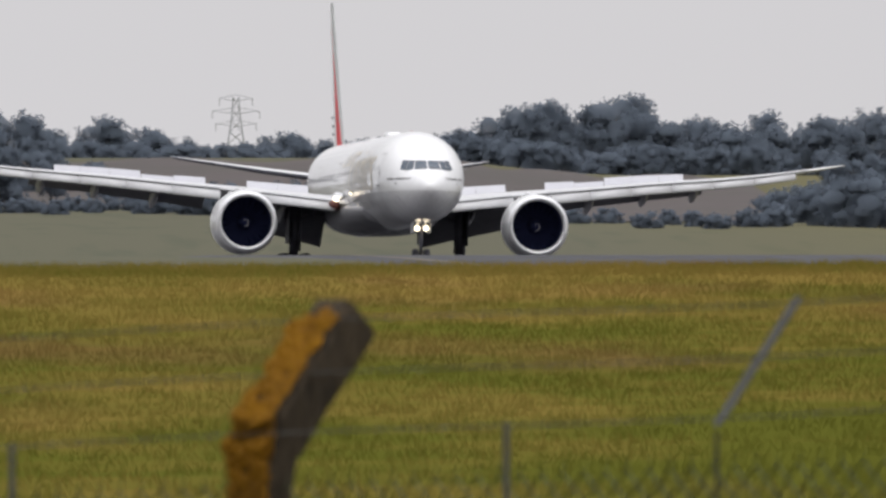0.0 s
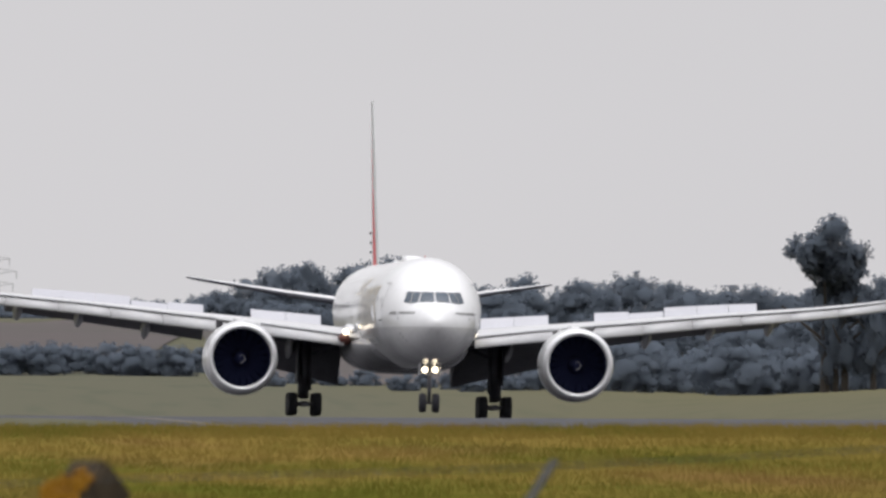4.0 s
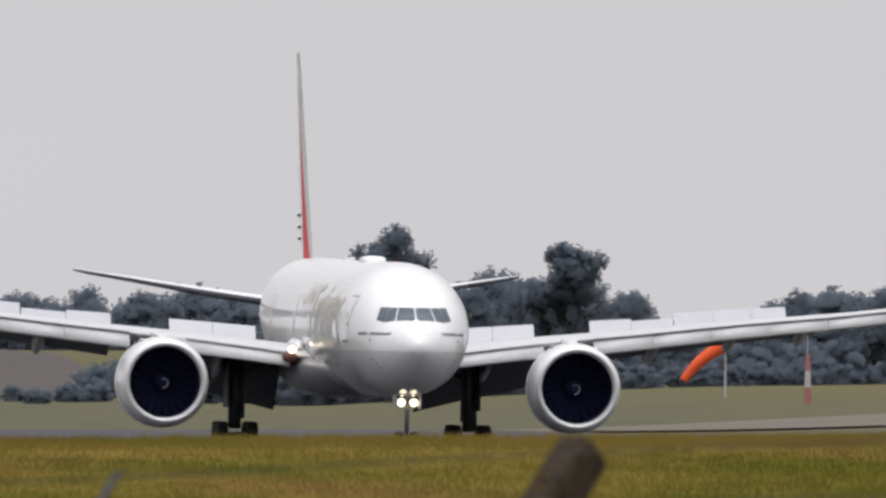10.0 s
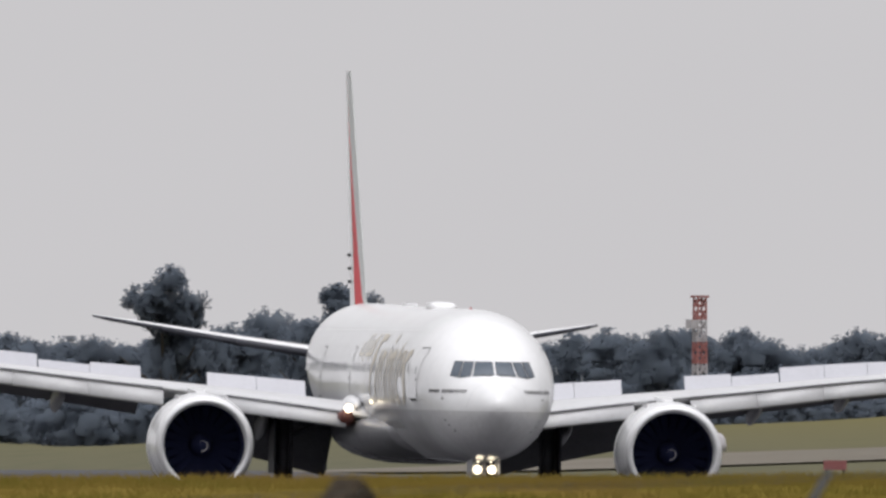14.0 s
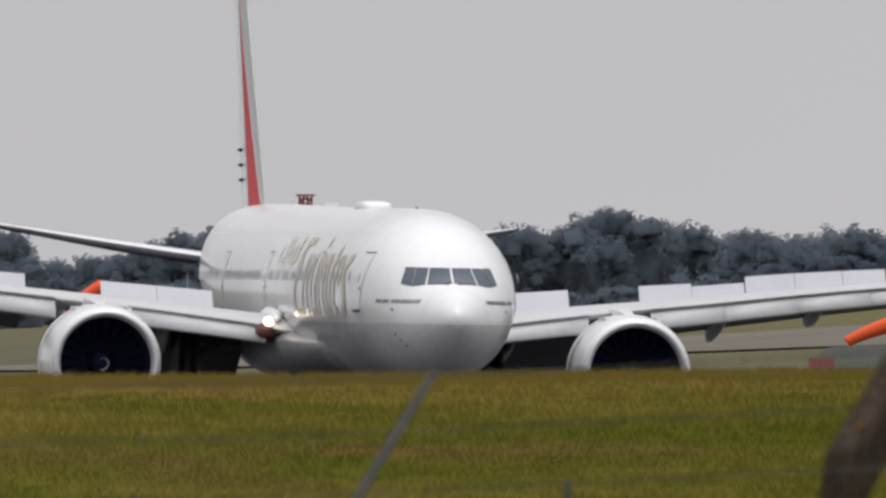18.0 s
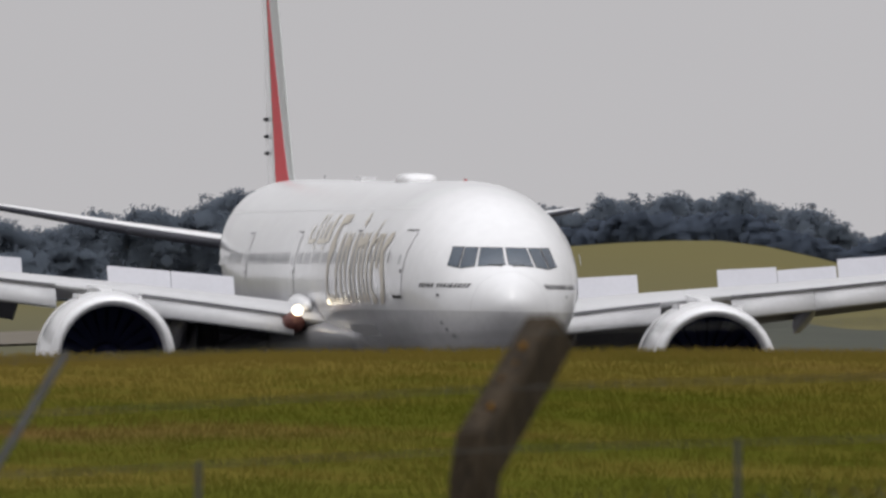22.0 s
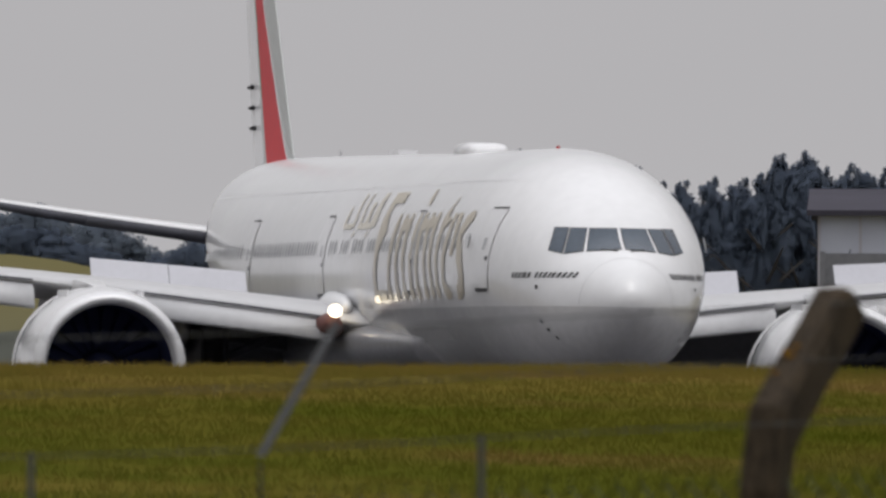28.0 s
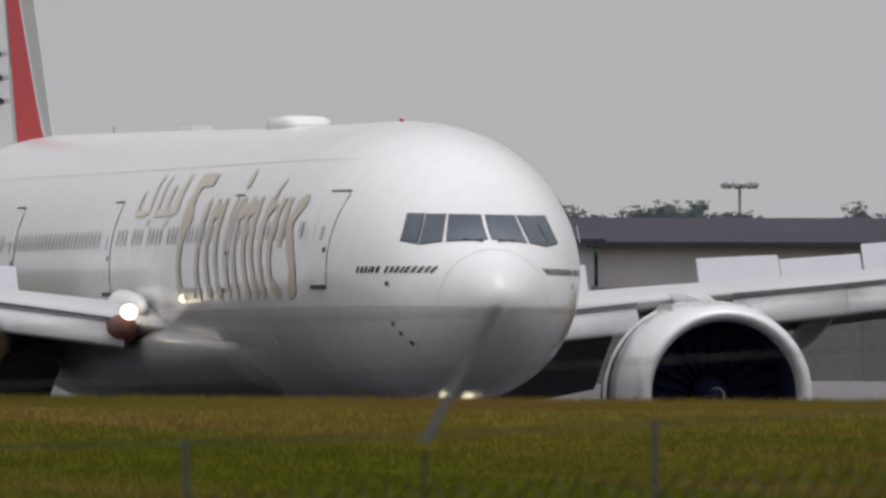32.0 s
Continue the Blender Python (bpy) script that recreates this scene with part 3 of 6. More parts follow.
    # gold title marks, drawn as plain upright strokes with swelling ends
    def stroke(line, mat, side, out, label="gold title stroke"):
        """A painted stroke through points (x, z, width) down the skin."""
        b = Build()
        pts = []
        for (xa, za, wa), (xb, zb_, wb) in zip(line, line[1:]):
            for i in range(4):
                u = i / 4
                e = u * u * (3 - 2 * u)
                pts.append((xa + (xb - xa) * e, za + (zb_ - za) * u, wa + (wb - wa) * u))
        pts.append(line[-1])
        for x, z, w in pts:
            b.v += [on_skin(x + w / 2, z, side, out), on_skin(x, z, side, out), on_skin(x - w / 2, z, side, out)]
        for i in range(len(pts) - 1):
            for q in ((3 * i, 3 * i + 1, 3 * i + 4, 3 * i + 3), (3 * i + 1, 3 * i + 2, 3 * i + 5, 3 * i + 4)):
                b.f.append(q if side < 0 else q[::-1])
        return b.part("title_stroke", mat, plane, label, smooth=True)
    for side in (1, -1):
        stroke([(23.55, 7.42, 2.3), (23.0, 7.13, 1.3)], GOLD, side, 0.020)
        stroke([(24.1, 7.36, 0.9), (23.9, 6.87, 0.75), (23.5, 6.40, 1.4), (23.66, 5.89, 0.6), (23.75, 5.33, 0.5), (23.7, 4.90, 0.6), (22.9, 4.88, 2.3), (22.8, 4.64, 2.0)], GOLD, side, 0.018)
        for top, mid, low in ((21.3, 21.2, 21.3), (20.15, 20.05, 19.85), (19.1, 18.85, 18.5), (17.6, 17.55, 17.3), (16.65, 16.4, 16.2), (15.5, 15.1, 14.8), (14.4, 14.1, 13.7), (13.0, 12.95, 12.7)):
            stroke([(top, 6.84, 0.28), (top - 0.05, 6.5, 0.62), (mid, 5.72, 0.46), (low, 5.0, 0.5), (low - 0.1, 4.74, 0.72), (low - 0.15, 4.62, 0.2)], GOLD, side, 0.018)
        for x, z in ((19.5, 6.6), (16.0, 6.57), (14.9, 6.62), (12.6, 6.62)):
            stroke([(x + 0.3, z + 0.12, 0.5), (x, z, 1.5), (x + 0.2, z - 0.2, 0.6)], GOLD, side, 0.021)
        stroke([(17.75, 7.46, 0.2), (17.5, 7.2, 0.6), (17.25, 7.03, 0.3)], GOLD, side, 0.018)
        stroke([(12.6, 7.22, 0.12), (12.75, 6.9, 0.35), (12.85, 6.62, 0.6)], GOLD, side, 0.019)
        stroke([(11.4, 6.78, 0.5), (11.5, 6.3, 0.5), (11.65, 5.7, 0.6), (11.6, 5.1, 0.5), (10.95, 4.72, 1.1), (10.9, 4.6, 0.5)], GOLD, side, 0.018)
        stroke([(10.7, 6.78, 0.6), (10.45, 6.2, 0.4), (10.5, 5.7, 0.45)], GOLD, side, 0.018)
        stroke([(9.15, 6.82, 0.3), (9.3, 6.66, 1.0), (9.75, 6.2, 0.55), (9.35, 5.66, 0.75), (9.0, 5.2, 0.6), (9.2, 4.75, 0.9), (9.45, 4.58, 0.5)], GOLD, side, 0.018)
        for line in (((31.1, 7.10, 0.3), (30.95, 6.58, 0.4)), ((30.0, 7.45, 0.3), (29.25, 6.57, 0.35)), ((28.9, 7.45, 0.25), (28.2, 6.6, 0.4)), ((27.4, 7.2, 0.5), (27.1, 6.6, 0.6)), ((26.35, 7.44, 0.6), (25.8, 6.55, 1.0)),
                     ((30.2, 6.66, 1.5), (30.2, 6.52, 1.6)), ((27.2, 6.66, 2.4), (27.2, 6.5, 2.6)), ((28.75, 6.46, 0.3), (28.95, 6.3, 0.2)), ((26.3, 6.44, 0.3), (26.5, 6.28, 0.2))):
            stroke(list(line), FADEDGOLD, side, 0.017, "pale gold title stroke")
        # small lettering as bars
        x = 4.30
        for wd in (0.20, 0.20, 0.18, 0.09, 0.20, 0.20, 0, 0.17, 0.17, 0.17, 0.12, 0.19, 0.19, 0.19, 0.18, 0.19):
            if wd:
                skin_sheet("lettering_bar", [(x - 0.06, 5.245), (x - wd * 0.55 - 0.06, 5.245), (x - wd * 0.55, 5.11), (x, 5.11)], INK, plane, side, 0.014, 2, 2)
            x -= (wd or 0.14) * 1.0 + 0.005
        x = 20.4
        for k in range(12):
            skin_sheet("lettering_bar", [(x, 3.95), (x - 0.42, 3.95), (x - 0.42, 3.6), (x, 3.6)], SEAM, plane, side, 0.012, 2, 3)
            x -= 0.6
        for x, z in ((2.85, 4.87), (2.71, 4.02), (2.52, 3.82), (2.27, 3.62), (27.0, 3.1)):
            skin_sheet("skin_probe", [(x + 0.07, z + 0.05), (x - 0.05, z + 0.05), (x - 0.05, z - 0.04), (x + 0.05, z - 0.04)], INK, plane, side, 0.03, 1, 1, "small dark probe")
    # long panel seams
    for side in (1, -1):
        for z, x0, x1 in ((7.6, 6, 60),):
            skin_sheet("panel_seam", [(x1, z + 0.005), (x0, z + 0.005), (x0, z - 0.005), (x1, z - 0.005)], SEAM, plane, side, 0.007, 40, 1)
    # wing-to-body fairing
    b = Build()
    rings = []
    for x in (18.6, 20, 22.0, 24, 26, 28, 31, 35, 39, 42, 45, 47, 48.5):
        k = max(0.02, math.sin(math.pi * (x - 18.5) / 30.2)) ** 0.75
        ring = []
        for i in range(28):
            a = 2 * math.pi * i / 28
            c, s = math.cos(a), math.sin(a)
            ring.append(Vector((x - NOSE, (2.6 + 1.02 * k ** 1.6) * abs(c) ** 0.7 * (1 if c > 0 else -1), 3.65 + (1.0 + 0.55 * k if s < 0 else 0.75 * k) * s)))
        rings.append(ring)
    b.loft(rings)
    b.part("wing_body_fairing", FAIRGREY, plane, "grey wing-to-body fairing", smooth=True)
    # wings with slats, flaps and spoilers
    for side in (1, -1):
        cuts = [0.0, 0.004, 0.015, 0.04, 0.09, 0.16, 0.26, 0.4, 0.55, 0.72, 0.80]
        stations = [2.4, 3.1, 4.5, 6.5, 8.5, 10.6, 13, 16, 20, 24, 27, 29.5]
        wing_shell(stations, cuts, side).part("wing", WINGGREY, plane, "pale grey swept wing", smooth=True)
        b = wing_shell([29.5, 30.3, 31.2, 31.9, 32.4], cuts + [0.9, 1.0], side)
        b.part("wing_tip", PAINT, plane, "raked white wing tip", smooth=True)
        # trailing edge piece without flaps
        for y0, y1 in ((9.9, 11.2), (22.6, 29.5)):
            wing_shell([y0, (y0 + y1) / 2, y1], [0.78, 0.86, 0.93, 1.0], side).part("aileron", WINGGREY, plane, "grey aileron", smooth=True)
        # slats: drooped ahead of the leading edge
        edges = [(3.75, 8.4)] + [(10.9 + 2.95 * k, 10.9 + 2.95 * k + 2.94) for k in range(6)]
        for y0, y1 in edges:
            b = Build()
            rings = []
            for y in (y0, (y0 + y1) / 2, y1):
                p = wing_point(y, 0.0, 0)
                sc = 0.85 if y < 10 else 1.0 - 0.018 * (y - 10)
                prof = [(0.30, -0.04), (0.06, -0.08), (-0.22, -0.19), (-0.44, -0.40), (-0.55, -0.66), (-0.50, -0.76), (-0.34, -0.5), (-0.1, -0.28), (0.1, -0.16), (0.30, -0.10)]
                rings.append([Vector((p.x + dx * sc, side * y, p.z + dz * sc)) for dx, dz in prof])
            b.loft(rings)
            b.part("slat", WINGGREY, plane, "pale grey drooped leading-edge slat", smooth=True)
            # a dark strip added as the shade line between slat and wing
            b = Build()
            ys_ = [y0 + (y1 - y0) * k / 4 for k in range(5)]
            for ya, yb in zip(ys_, ys_[1:]):
                p, q = wing_point(ya, 0.0, 0), wing_point(yb, 0.0, 0)
                b.tube((p.x - 0.05, side * ya, p.z + 0.015), (q.x - 0.05, side * yb, q.z + 0.015), 0.026, 0.026, 6)
            b.part("slat_gap_shade", WINGSHADE, plane, "dark strip painted as the shade above the slat")
        # flaps, lowered; the shade below the wing is put into their dark colour
        for y0, y1, drop, nm in ((3.3, 9.6, 1.0, "inboard"), (11.2, 22.5, 0.62, "outboard")):
            b = Build()
            rings = []
            for y in (y0, (2 * y0 + y1) / 3, (y0 + 2 * y1) / 3, y1):
                h = wing_point(y, 0.80, 0)
                ch = (wing_trail(y) - wing_lead(y)) * (0.30 if y0 < 5 else 0.27)
                prof = [(0.0, 0.02), (0.12, 0.16), (0.35, 0.10), (1.0, -0.52), (1.0, -0.55), (0.5, -0.28), (0.15, -0.12), (0.02, -0.06)]
                rings.append([Vector((h.x + dx * ch, side * y, h.z - 0.15 + dz * ch * drop)) for dx, dz in prof])
            b.loft(rings)
            b.part("flap", WINGSHADE, plane, "lowered trailing-edge flap, painted dark as if shaded", smooth=False)
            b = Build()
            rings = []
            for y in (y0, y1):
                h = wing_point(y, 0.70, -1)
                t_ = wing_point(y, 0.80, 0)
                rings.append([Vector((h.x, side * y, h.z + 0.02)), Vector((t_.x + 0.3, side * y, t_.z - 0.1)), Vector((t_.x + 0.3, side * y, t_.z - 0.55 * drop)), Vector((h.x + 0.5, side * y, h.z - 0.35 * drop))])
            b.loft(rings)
            b.part("flap_shroud", WINGSHADE, plane, "flap bay wedge, painted dark as its shade")
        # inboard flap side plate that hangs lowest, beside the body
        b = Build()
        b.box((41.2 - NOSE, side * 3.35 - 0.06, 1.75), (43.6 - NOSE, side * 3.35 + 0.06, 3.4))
        b.part("flap_end_plate", WINGSHADE, plane, "dark flap end plate")
        # raised spoilers
        for y0, y1 in ((4.6, 6.58), (6.60, 8.6), (11.3, 13.33), (13.35, 15.4), (15.46, 17.4), (17.42, 19.3), (19.32, 21.0)):
            b = Build()
            rings = []
            for y in (y0, y1):
                h = wing_point(y, 0.66, 1)
                ch = wing_trail(y) - wing_lead(y)
                ln = (0.118 if y0 > 15 else 0.098 if y0 < 13 else 0.082) * ch if y > 10 else 0.092 * ch
                a = radians(52)
                tip = h + Vector((ln * math.cos(a), 0, ln * math.sin(a)))
                nrm = Vector((-math.sin(a), 0, math.cos(a))) * 0.045
                rings.append([Vector((q.x, side * y, q.z)) for q in (h - nrm, tip - nrm * 0.4, tip + nrm * 0.4, h + nrm)])
            b.loft(rings)
            b.part("spoiler", SPOILER, plane, "raised pale grey spoiler panel")
        # flap track fairings
        for y, ln in ((6.3, 5.0), (14.5, 5.0), (18.3, 4.2), (21.8, 3.6)):
            b = Build()
            h = wing_point(y, 0.55, -1)
            rings = []
            for u, r in ((0.0, 0.03), (0.1, 0.22), (0.3, 0.36), (0.55, 0.40), (0.8, 0.28), (1.0, 0.03)):
                c = Vector((h.x + u * ln, side * y, h.z - 0.32 - 0.95 * u * u * (1.0 if y < 15 else 0.75)))
                rings.append([c + Vector((0, math.cos(a) * r * 0.75, math.sin(a) * r * 1.25)) for a in (2 * math.pi * i / 10 for i in range(10))])
            b.loft(rings)
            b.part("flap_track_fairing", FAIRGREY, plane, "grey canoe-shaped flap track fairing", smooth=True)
        # landing lamp in the wing root
        b = Build()
        b.tube((26.7 - NOSE, side * 3.68, 4.37), (27.1 - NOSE, side * 3.66, 4.37), 0.175, 0.165, 18)
        if side > 0:
            b.part("landing_lamp", LAMP, plane, "lit round landing lamp")
            b = Build()
            b.tube((23.3 - NOSE, 3.05, 4.66), (23.5 - NOSE, 2.96, 4.66), 0.095, 0.095, 14)
            b.part("turnoff_lamp", LAMPSOFT, plane, "small lit turnoff lamp")
            b = Build()
            rings = []
            for x, r in ((27.1, 0.04), (27.4, 0.14), (27.9, 0.24), (28.6, 0.32), (30.0, 0.38)):
                rings.append([Vector((x - NOSE, 3.30 + math.cos(a) * r, 4.48 + math.sin(a) * r * 1.1)) for a in (2 * math.pi * i / 18 for i in range(18))])
            b.loft(rings, True, False)
            b.part("wing_root_fillet", PAINT, plane, "white rounded wing root fillet", smooth=True)
            # added bulge whose reddish colour paints the glow below the lamp
            b = Build()
            rings = []
            for x, r in ((26.95, 0.22), (27.3, 0.36), (28.4, 0.45)):
                rings.append([Vector((x - NOSE, 3.72 + math.cos(a) * r, 3.98 + math.sin(a) * r * 0.9)) for a in (2 * math.pi * i / 16 for i in range(16))])
            b.loft(rings, True, True)
            b.part("lamp_glow_bulge", GLOWRED, plane, "reddish brown bulge painted as glow below the wing root lamp", smooth=True)
        else:
            b.part("landing_lamp", LAMPSOFT, plane, "round landing lamp")
        # engine
        ey, ez = side * 9.63, 2.76
        N = 40
        def hoop(x, r, drop=0.0, squash=1.0):
            return [Vector((x - NOSE, ey + math.cos(a) * r, ez + drop + math.sin(a) * r * squash)) for a in (2 * math.pi * i / N for i in range(N))]
        b = Build()
        b.loft([hoop(*q) for q in ((26.15, 2.01), (26.8, 2.09), (27.8, 2.13), (28.75, 2.12))], False, True)
        nac = b.part("nacelle", PAINT, plane, "white engine nacelle", smooth=True)
        b = Build()
        b.loft([hoop(*q) for q in ((28.75, 2.06), (29.5, 2.05))], False, False)
        b.part("reverser_cascade", DARKWELL, nac, "dark open reverser cascade ring", smooth=True)
        b = Build()
        b.loft([hoop(*q) for q in ((29.5, 2.0), (29.5, 2.12), (30.6, 1.98), (31.9, 1.74), (31.9, 1.66))], False, False)
        b.part("reverser_sleeve", PAINT, nac, "white reverser sleeve slid aft", smooth=True)
        b = Build()
        b.loft([hoop(*q) for q in ((26.15, 2.012), (25.95, 1.97), (25.78, 1.90), (25.70, 1.81), (25.74, 1.73), (25.9, 1.67), (26.15, 1.645))], False, False)
        b.part("inlet_lip", CHROME, nac, "bare metal inlet lip", smooth=True)
        b = Build()
        b.loft([hoop(*q) for q in ((26.15, 1.645), (26.8, 1.62), (27.8, 1.63), (28.4, 1.63))], False, True)
        b.part("inlet_duct", DUCT, nac, "dark inlet duct", smooth=True)
        for k in range(22):
            b = Build()
            a0 = 2 * math.pi * k / 22
            for r, tw, wd in ((0.5, 0.2, 0.10), (1.0, 0.5, 0.15), (1.60, 0.9, 0.17)):
                for e in (-1, 1):
                    a = a0 + e * wd / r * 0.9
                    b.v.append((28.0 - NOSE + e * 0.16 * (1 - tw * 0.5), ey + math.cos(a) * r, ez + math.sin(a) * r))
            b.f += [(0, 1, 3, 2), (2, 3, 5, 4)]
            b.part("fan_blade", FANBLACK, nac, "black curved fan blade", smooth=True)
        b = Build()
        b.loft([hoop(*q) for q in ((27.05, 0.02), (27.15, 0.14), (27.4, 0.30), (27.7, 0.42), (28.0, 0.50))], True, True)
        sp = b.part("spinner", FANBLACK, plane, "black spinner with a white swirl", smooth=True)
        b = Build()
        for k in range(15):
            u, u2 = k / 15, (k + 1) / 15
            for uu in (u, u2):
                a = 0.6 + 4.2 * uu
                r = 0.11 + 0.17 * uu
                x = 27.05 + 0.10 + 0.27 * (r / 0.30) ** 1.5 - 0.07
                for e in (-0.028, 0.028):
                    b.v.append((x - NOSE, ey + math.cos(a) * (r + e), ez + math.sin(a) * (r + e)))
            b.f.append((4 * k, 4 * k + 1, 4 * k + 3, 4 * k + 2))
        b.part("spinner_swirl", MASTWHITE, sp, "white painted swirl")
        b = Build()
        b.loft([hoop(*q) for q in ((30.6, 1.3), (31.8, 1.15), (33.0, 0.95), (34.2, 0.7), (34.4, 0.45), (35.4, 0.05))], True, True)
        b.part("exhaust_core", STRUT, nac, "dark metal exhaust core", smooth=True)
        for a in (radians(62), radians(118)):
            b = Build()
            b.box((27.2 - NOSE, ey + math.cos(a) * 2.1 - 0.03, ez + math.sin(a) * 2.1 - 0.05), (29.0 - NOSE, ey + math.cos(a) * 2.1 + 0.03, ez + math.sin(a) * 2.1 + 0.17))
            b.part("nacelle_strake", PAINT, nac, "small white strake")
        # pylon between nacelle and wing
        b = Build()
        b.loft([[Vector((x - NOSE, ey + yy, zz)) for yy, zz in ((-w_, lo), (w_, lo), (w_, hi), (-w_, hi))] for x, w_, lo, hi in ((27.6, 0.04, 4.70, 4.8), (28.8, 0.22, 4.6, 4.95), (30.6, 0.30, 4.2, 5.08), (33.0, 0.32, 3.9, 5.05), (36.5, 0.18, 4.1, 4.9))])
        b.part("engine_pylon", PAINT, plane, "white engine pylon")
        # main gear
        gy, gx = side * 5.49, 37.1
        b = Build()
        b.tube((gx - NOSE, gy, 4.4), (gx - NOSE, gy, 0.6), 0.36, 0.28, 14)
        b.tube((gx - 0.5 - NOSE, gy - side * 0.3, 3.9), (gx - 0.45 - NOSE, gy - side * 0.32, 1.1), 0.09, 0.09, 8)
        b.tube((gx - 0.45 - NOSE, gy + side * 0.28, 2.0), (gx - 0.5 - NOSE, gy + side * 0.3, 0.7), 0.10, 0.08, 8)
        b.tube((gx - NOSE, gy, 3.0), (gx - 0.2 - NOSE, gy - side * 2.0, 3.9), 0.12, 0.12, 8)
        b.tube((gx - NOSE, gy, 2.2), (gx + 2.0 - NOSE, gy, 3.9), 0.12, 0.12, 8)
        gear = b.part("main_gear_strut", STRUT, plane, "dark main landing gear strut", smooth=True)
        b = Build()
        b.box((gx - 1.75 - NOSE, gy - 0.16, 0.55 - GEAR), (gx + 1.75 - NOSE, gy + 0.16, 0.85 - GEAR))
        for ax in (-1.45, 0, 1.45):
            b.tube((gx + ax - NOSE, gy - 0.75, 0.68 - GEAR), (gx + ax - NOSE, gy + 0.75, 0.68 - GEAR), 0.11, 0.11, 8)
        b.part("bogie_beam", STRUT, gear, "dark bogie beam")
        for ax in (-1.45, 0, 1.45):
            for oy in (-0.70, 0.70):
                wheel(gear, gx + ax - NOSE, gy + oy, 0.67, 0.25)
        b = Build()
        b.box((gx - 1.4 - NOSE, gy + side * 0.42 - 0.04, 1.6), (gx + 1.4 - NOSE, gy + side * 0.42 + 0.04, 3.9))
        b.part("main_gear_door", DARKWELL, plane, "dark main gear door")
    # nose gear
    b = Build()
    b.tube((5.95 - NOSE, 0, 2.6), (5.9 - NOSE, 0, 0.2), 0.13, 0.10, 12)
    b.tube((5.9 - NOSE, -0.45, 0.55 - GEAR), (5.9 - NOSE, 0.45, 0.55 - GEAR), 0.08, 0.08, 8)
    b.tube((5.9 - NOSE, 0, 1.5), (7.3 - NOSE, 0, 2.5), 0.08, 0.08, 8)
    b.tube((5.8 - NOSE, -0.42, 2.08), (5.8 - NOSE, 0.42, 2.08), 0.05, 0.05, 8)
    ng = b.part("nose_gear_strut", STRUT, plane, "dark nose gear strut", smooth=True)
    for oy in (-0.37, 0.37):
        wheel(ng, 5.9 - NOSE, oy, 0.55, 0.20)
        b = Build()
        b.tube((5.62 - NOSE, oy * 0.78, 2.04), (5.75 - NOSE, oy * 0.78, 2.04), 0.18, 0.16, 16)
        b.part("taxi_lamp", LAMP, ng, "lit round taxi lamp")
        b = Build()
        b.tube((5.64 - NOSE, oy * 0.7, 2.36), (5.75 - NOSE, oy * 0.7, 2.36), 0.05, 0.05, 10)
        b.part("small_gear_lamp", LAMPSOFT, ng, "small lit lamp")
        b = Build()
        b.box((5.0 - NOSE, oy * 1.5 - 0.02, 1.75), (7.2 - NOSE, oy * 1.5 + 0.02, 2.5))
        b.part("nose_gear_door", WINGGREY, plane, "grey nose gear door")
    # fin and rudder with the flag bands
    def fin_x(u, z):
        """Chord part u at height z."""
        lead = 61.2 + (z - 8.8) * 0.98 if z > 8.9 else 61.28 - (8.9 - z) * 2.0
        trail = 69.0 + (z - 8.8) * 0.46
        return lead + (trail - lead) * u
    def fin_band(name, mat, lines, label, zs):
        b = Build()
        rings = []
        for z in zs:
            u0, u1 = lines(z)
            ch = fin_x(1, z) - fin_x(0, z)
            us = [u0 + (u1 - u0) * k / 5 for k in range(6)]
            hw = lambda u: max(0.012, 0.20 * ch * 0.10 * 5 * (0.2969 * math.sqrt(max(u, 0)) - 0.126 * u - 0.3516 * u * u + 0.2843 * u ** 3 - 0.1015 * u ** 4))
            rings.append([Vector((fin_x(u, z) - NOSE, hw(u), z)) for u in us] + [Vector((fin_x(u, z) - NOSE, -hw(u), z)) for u in reversed(us)])
        b.loft(rings)
        return b.part(name, mat, plane, label, smooth=False)
    zs = [8.0, 8.4, 8.9, 9.5, 10.5, 11.5, 12.5, 13.5, 14.5, 15.5, 16.5, 17.4, 18.1, 18.45, 18.62]
    e0 = lambda z: e1(z) - 0.035
    e1 = lambda z: 0.13 + 0.058 * (z - 8.8) + 0.010 * math.sin(z * 0.9)
    e2 = lambda z: max(e1(z) + 0.012, 0.65)
    e3 = lambda z: max(e2(z) + 0.02, 0.72)
    fin_band("fin_leading_band", FLAGGREY, lambda z: (0.0, e0(z)), "grey leading part of the fin", zs)
    fin_band("fin_white_band", PAINT, lambda z: (e0(z), e1(z)), "white band on the fin", zs)
    fin_band("fin_red_band", FLAGRED, lambda z: (e1(z), e2(z)), "red flag band on the fin", zs)
    fin_band("fin_middle_band", FLAGGREY, lambda z: (e2(z), e3(z)), "grey band ahead of the rudder", zs[:5])
    fin_band("fin_green_band", FLAGGREEN, lambda z: (e2(z), e2(z) + 0.6 * (e3(z) - e2(z))), "green flag band on the fin", zs[4:])
    fin_band("fin_rear_band", PAINT, lambda z: (e2(z) + 0.6 * (e3(z) - e2(z)), e3(z)), "white band ahead of the rudder", zs[4:])
    rud = fin_band("rudder", PAINT, lambda z: (e3(z) + 0.004, 1.0), "white rudder at the back of the fin", zs)
    for z in (9.66, 10.22, 10.79):
        b = Build()
        x = fin_x(1.0, z) - 0.1
        b.tube((x - 0.75 - NOSE, 0.09, z), (x + 0.1 - NOSE, 0.07, z), 0.075, 0.045, 8)
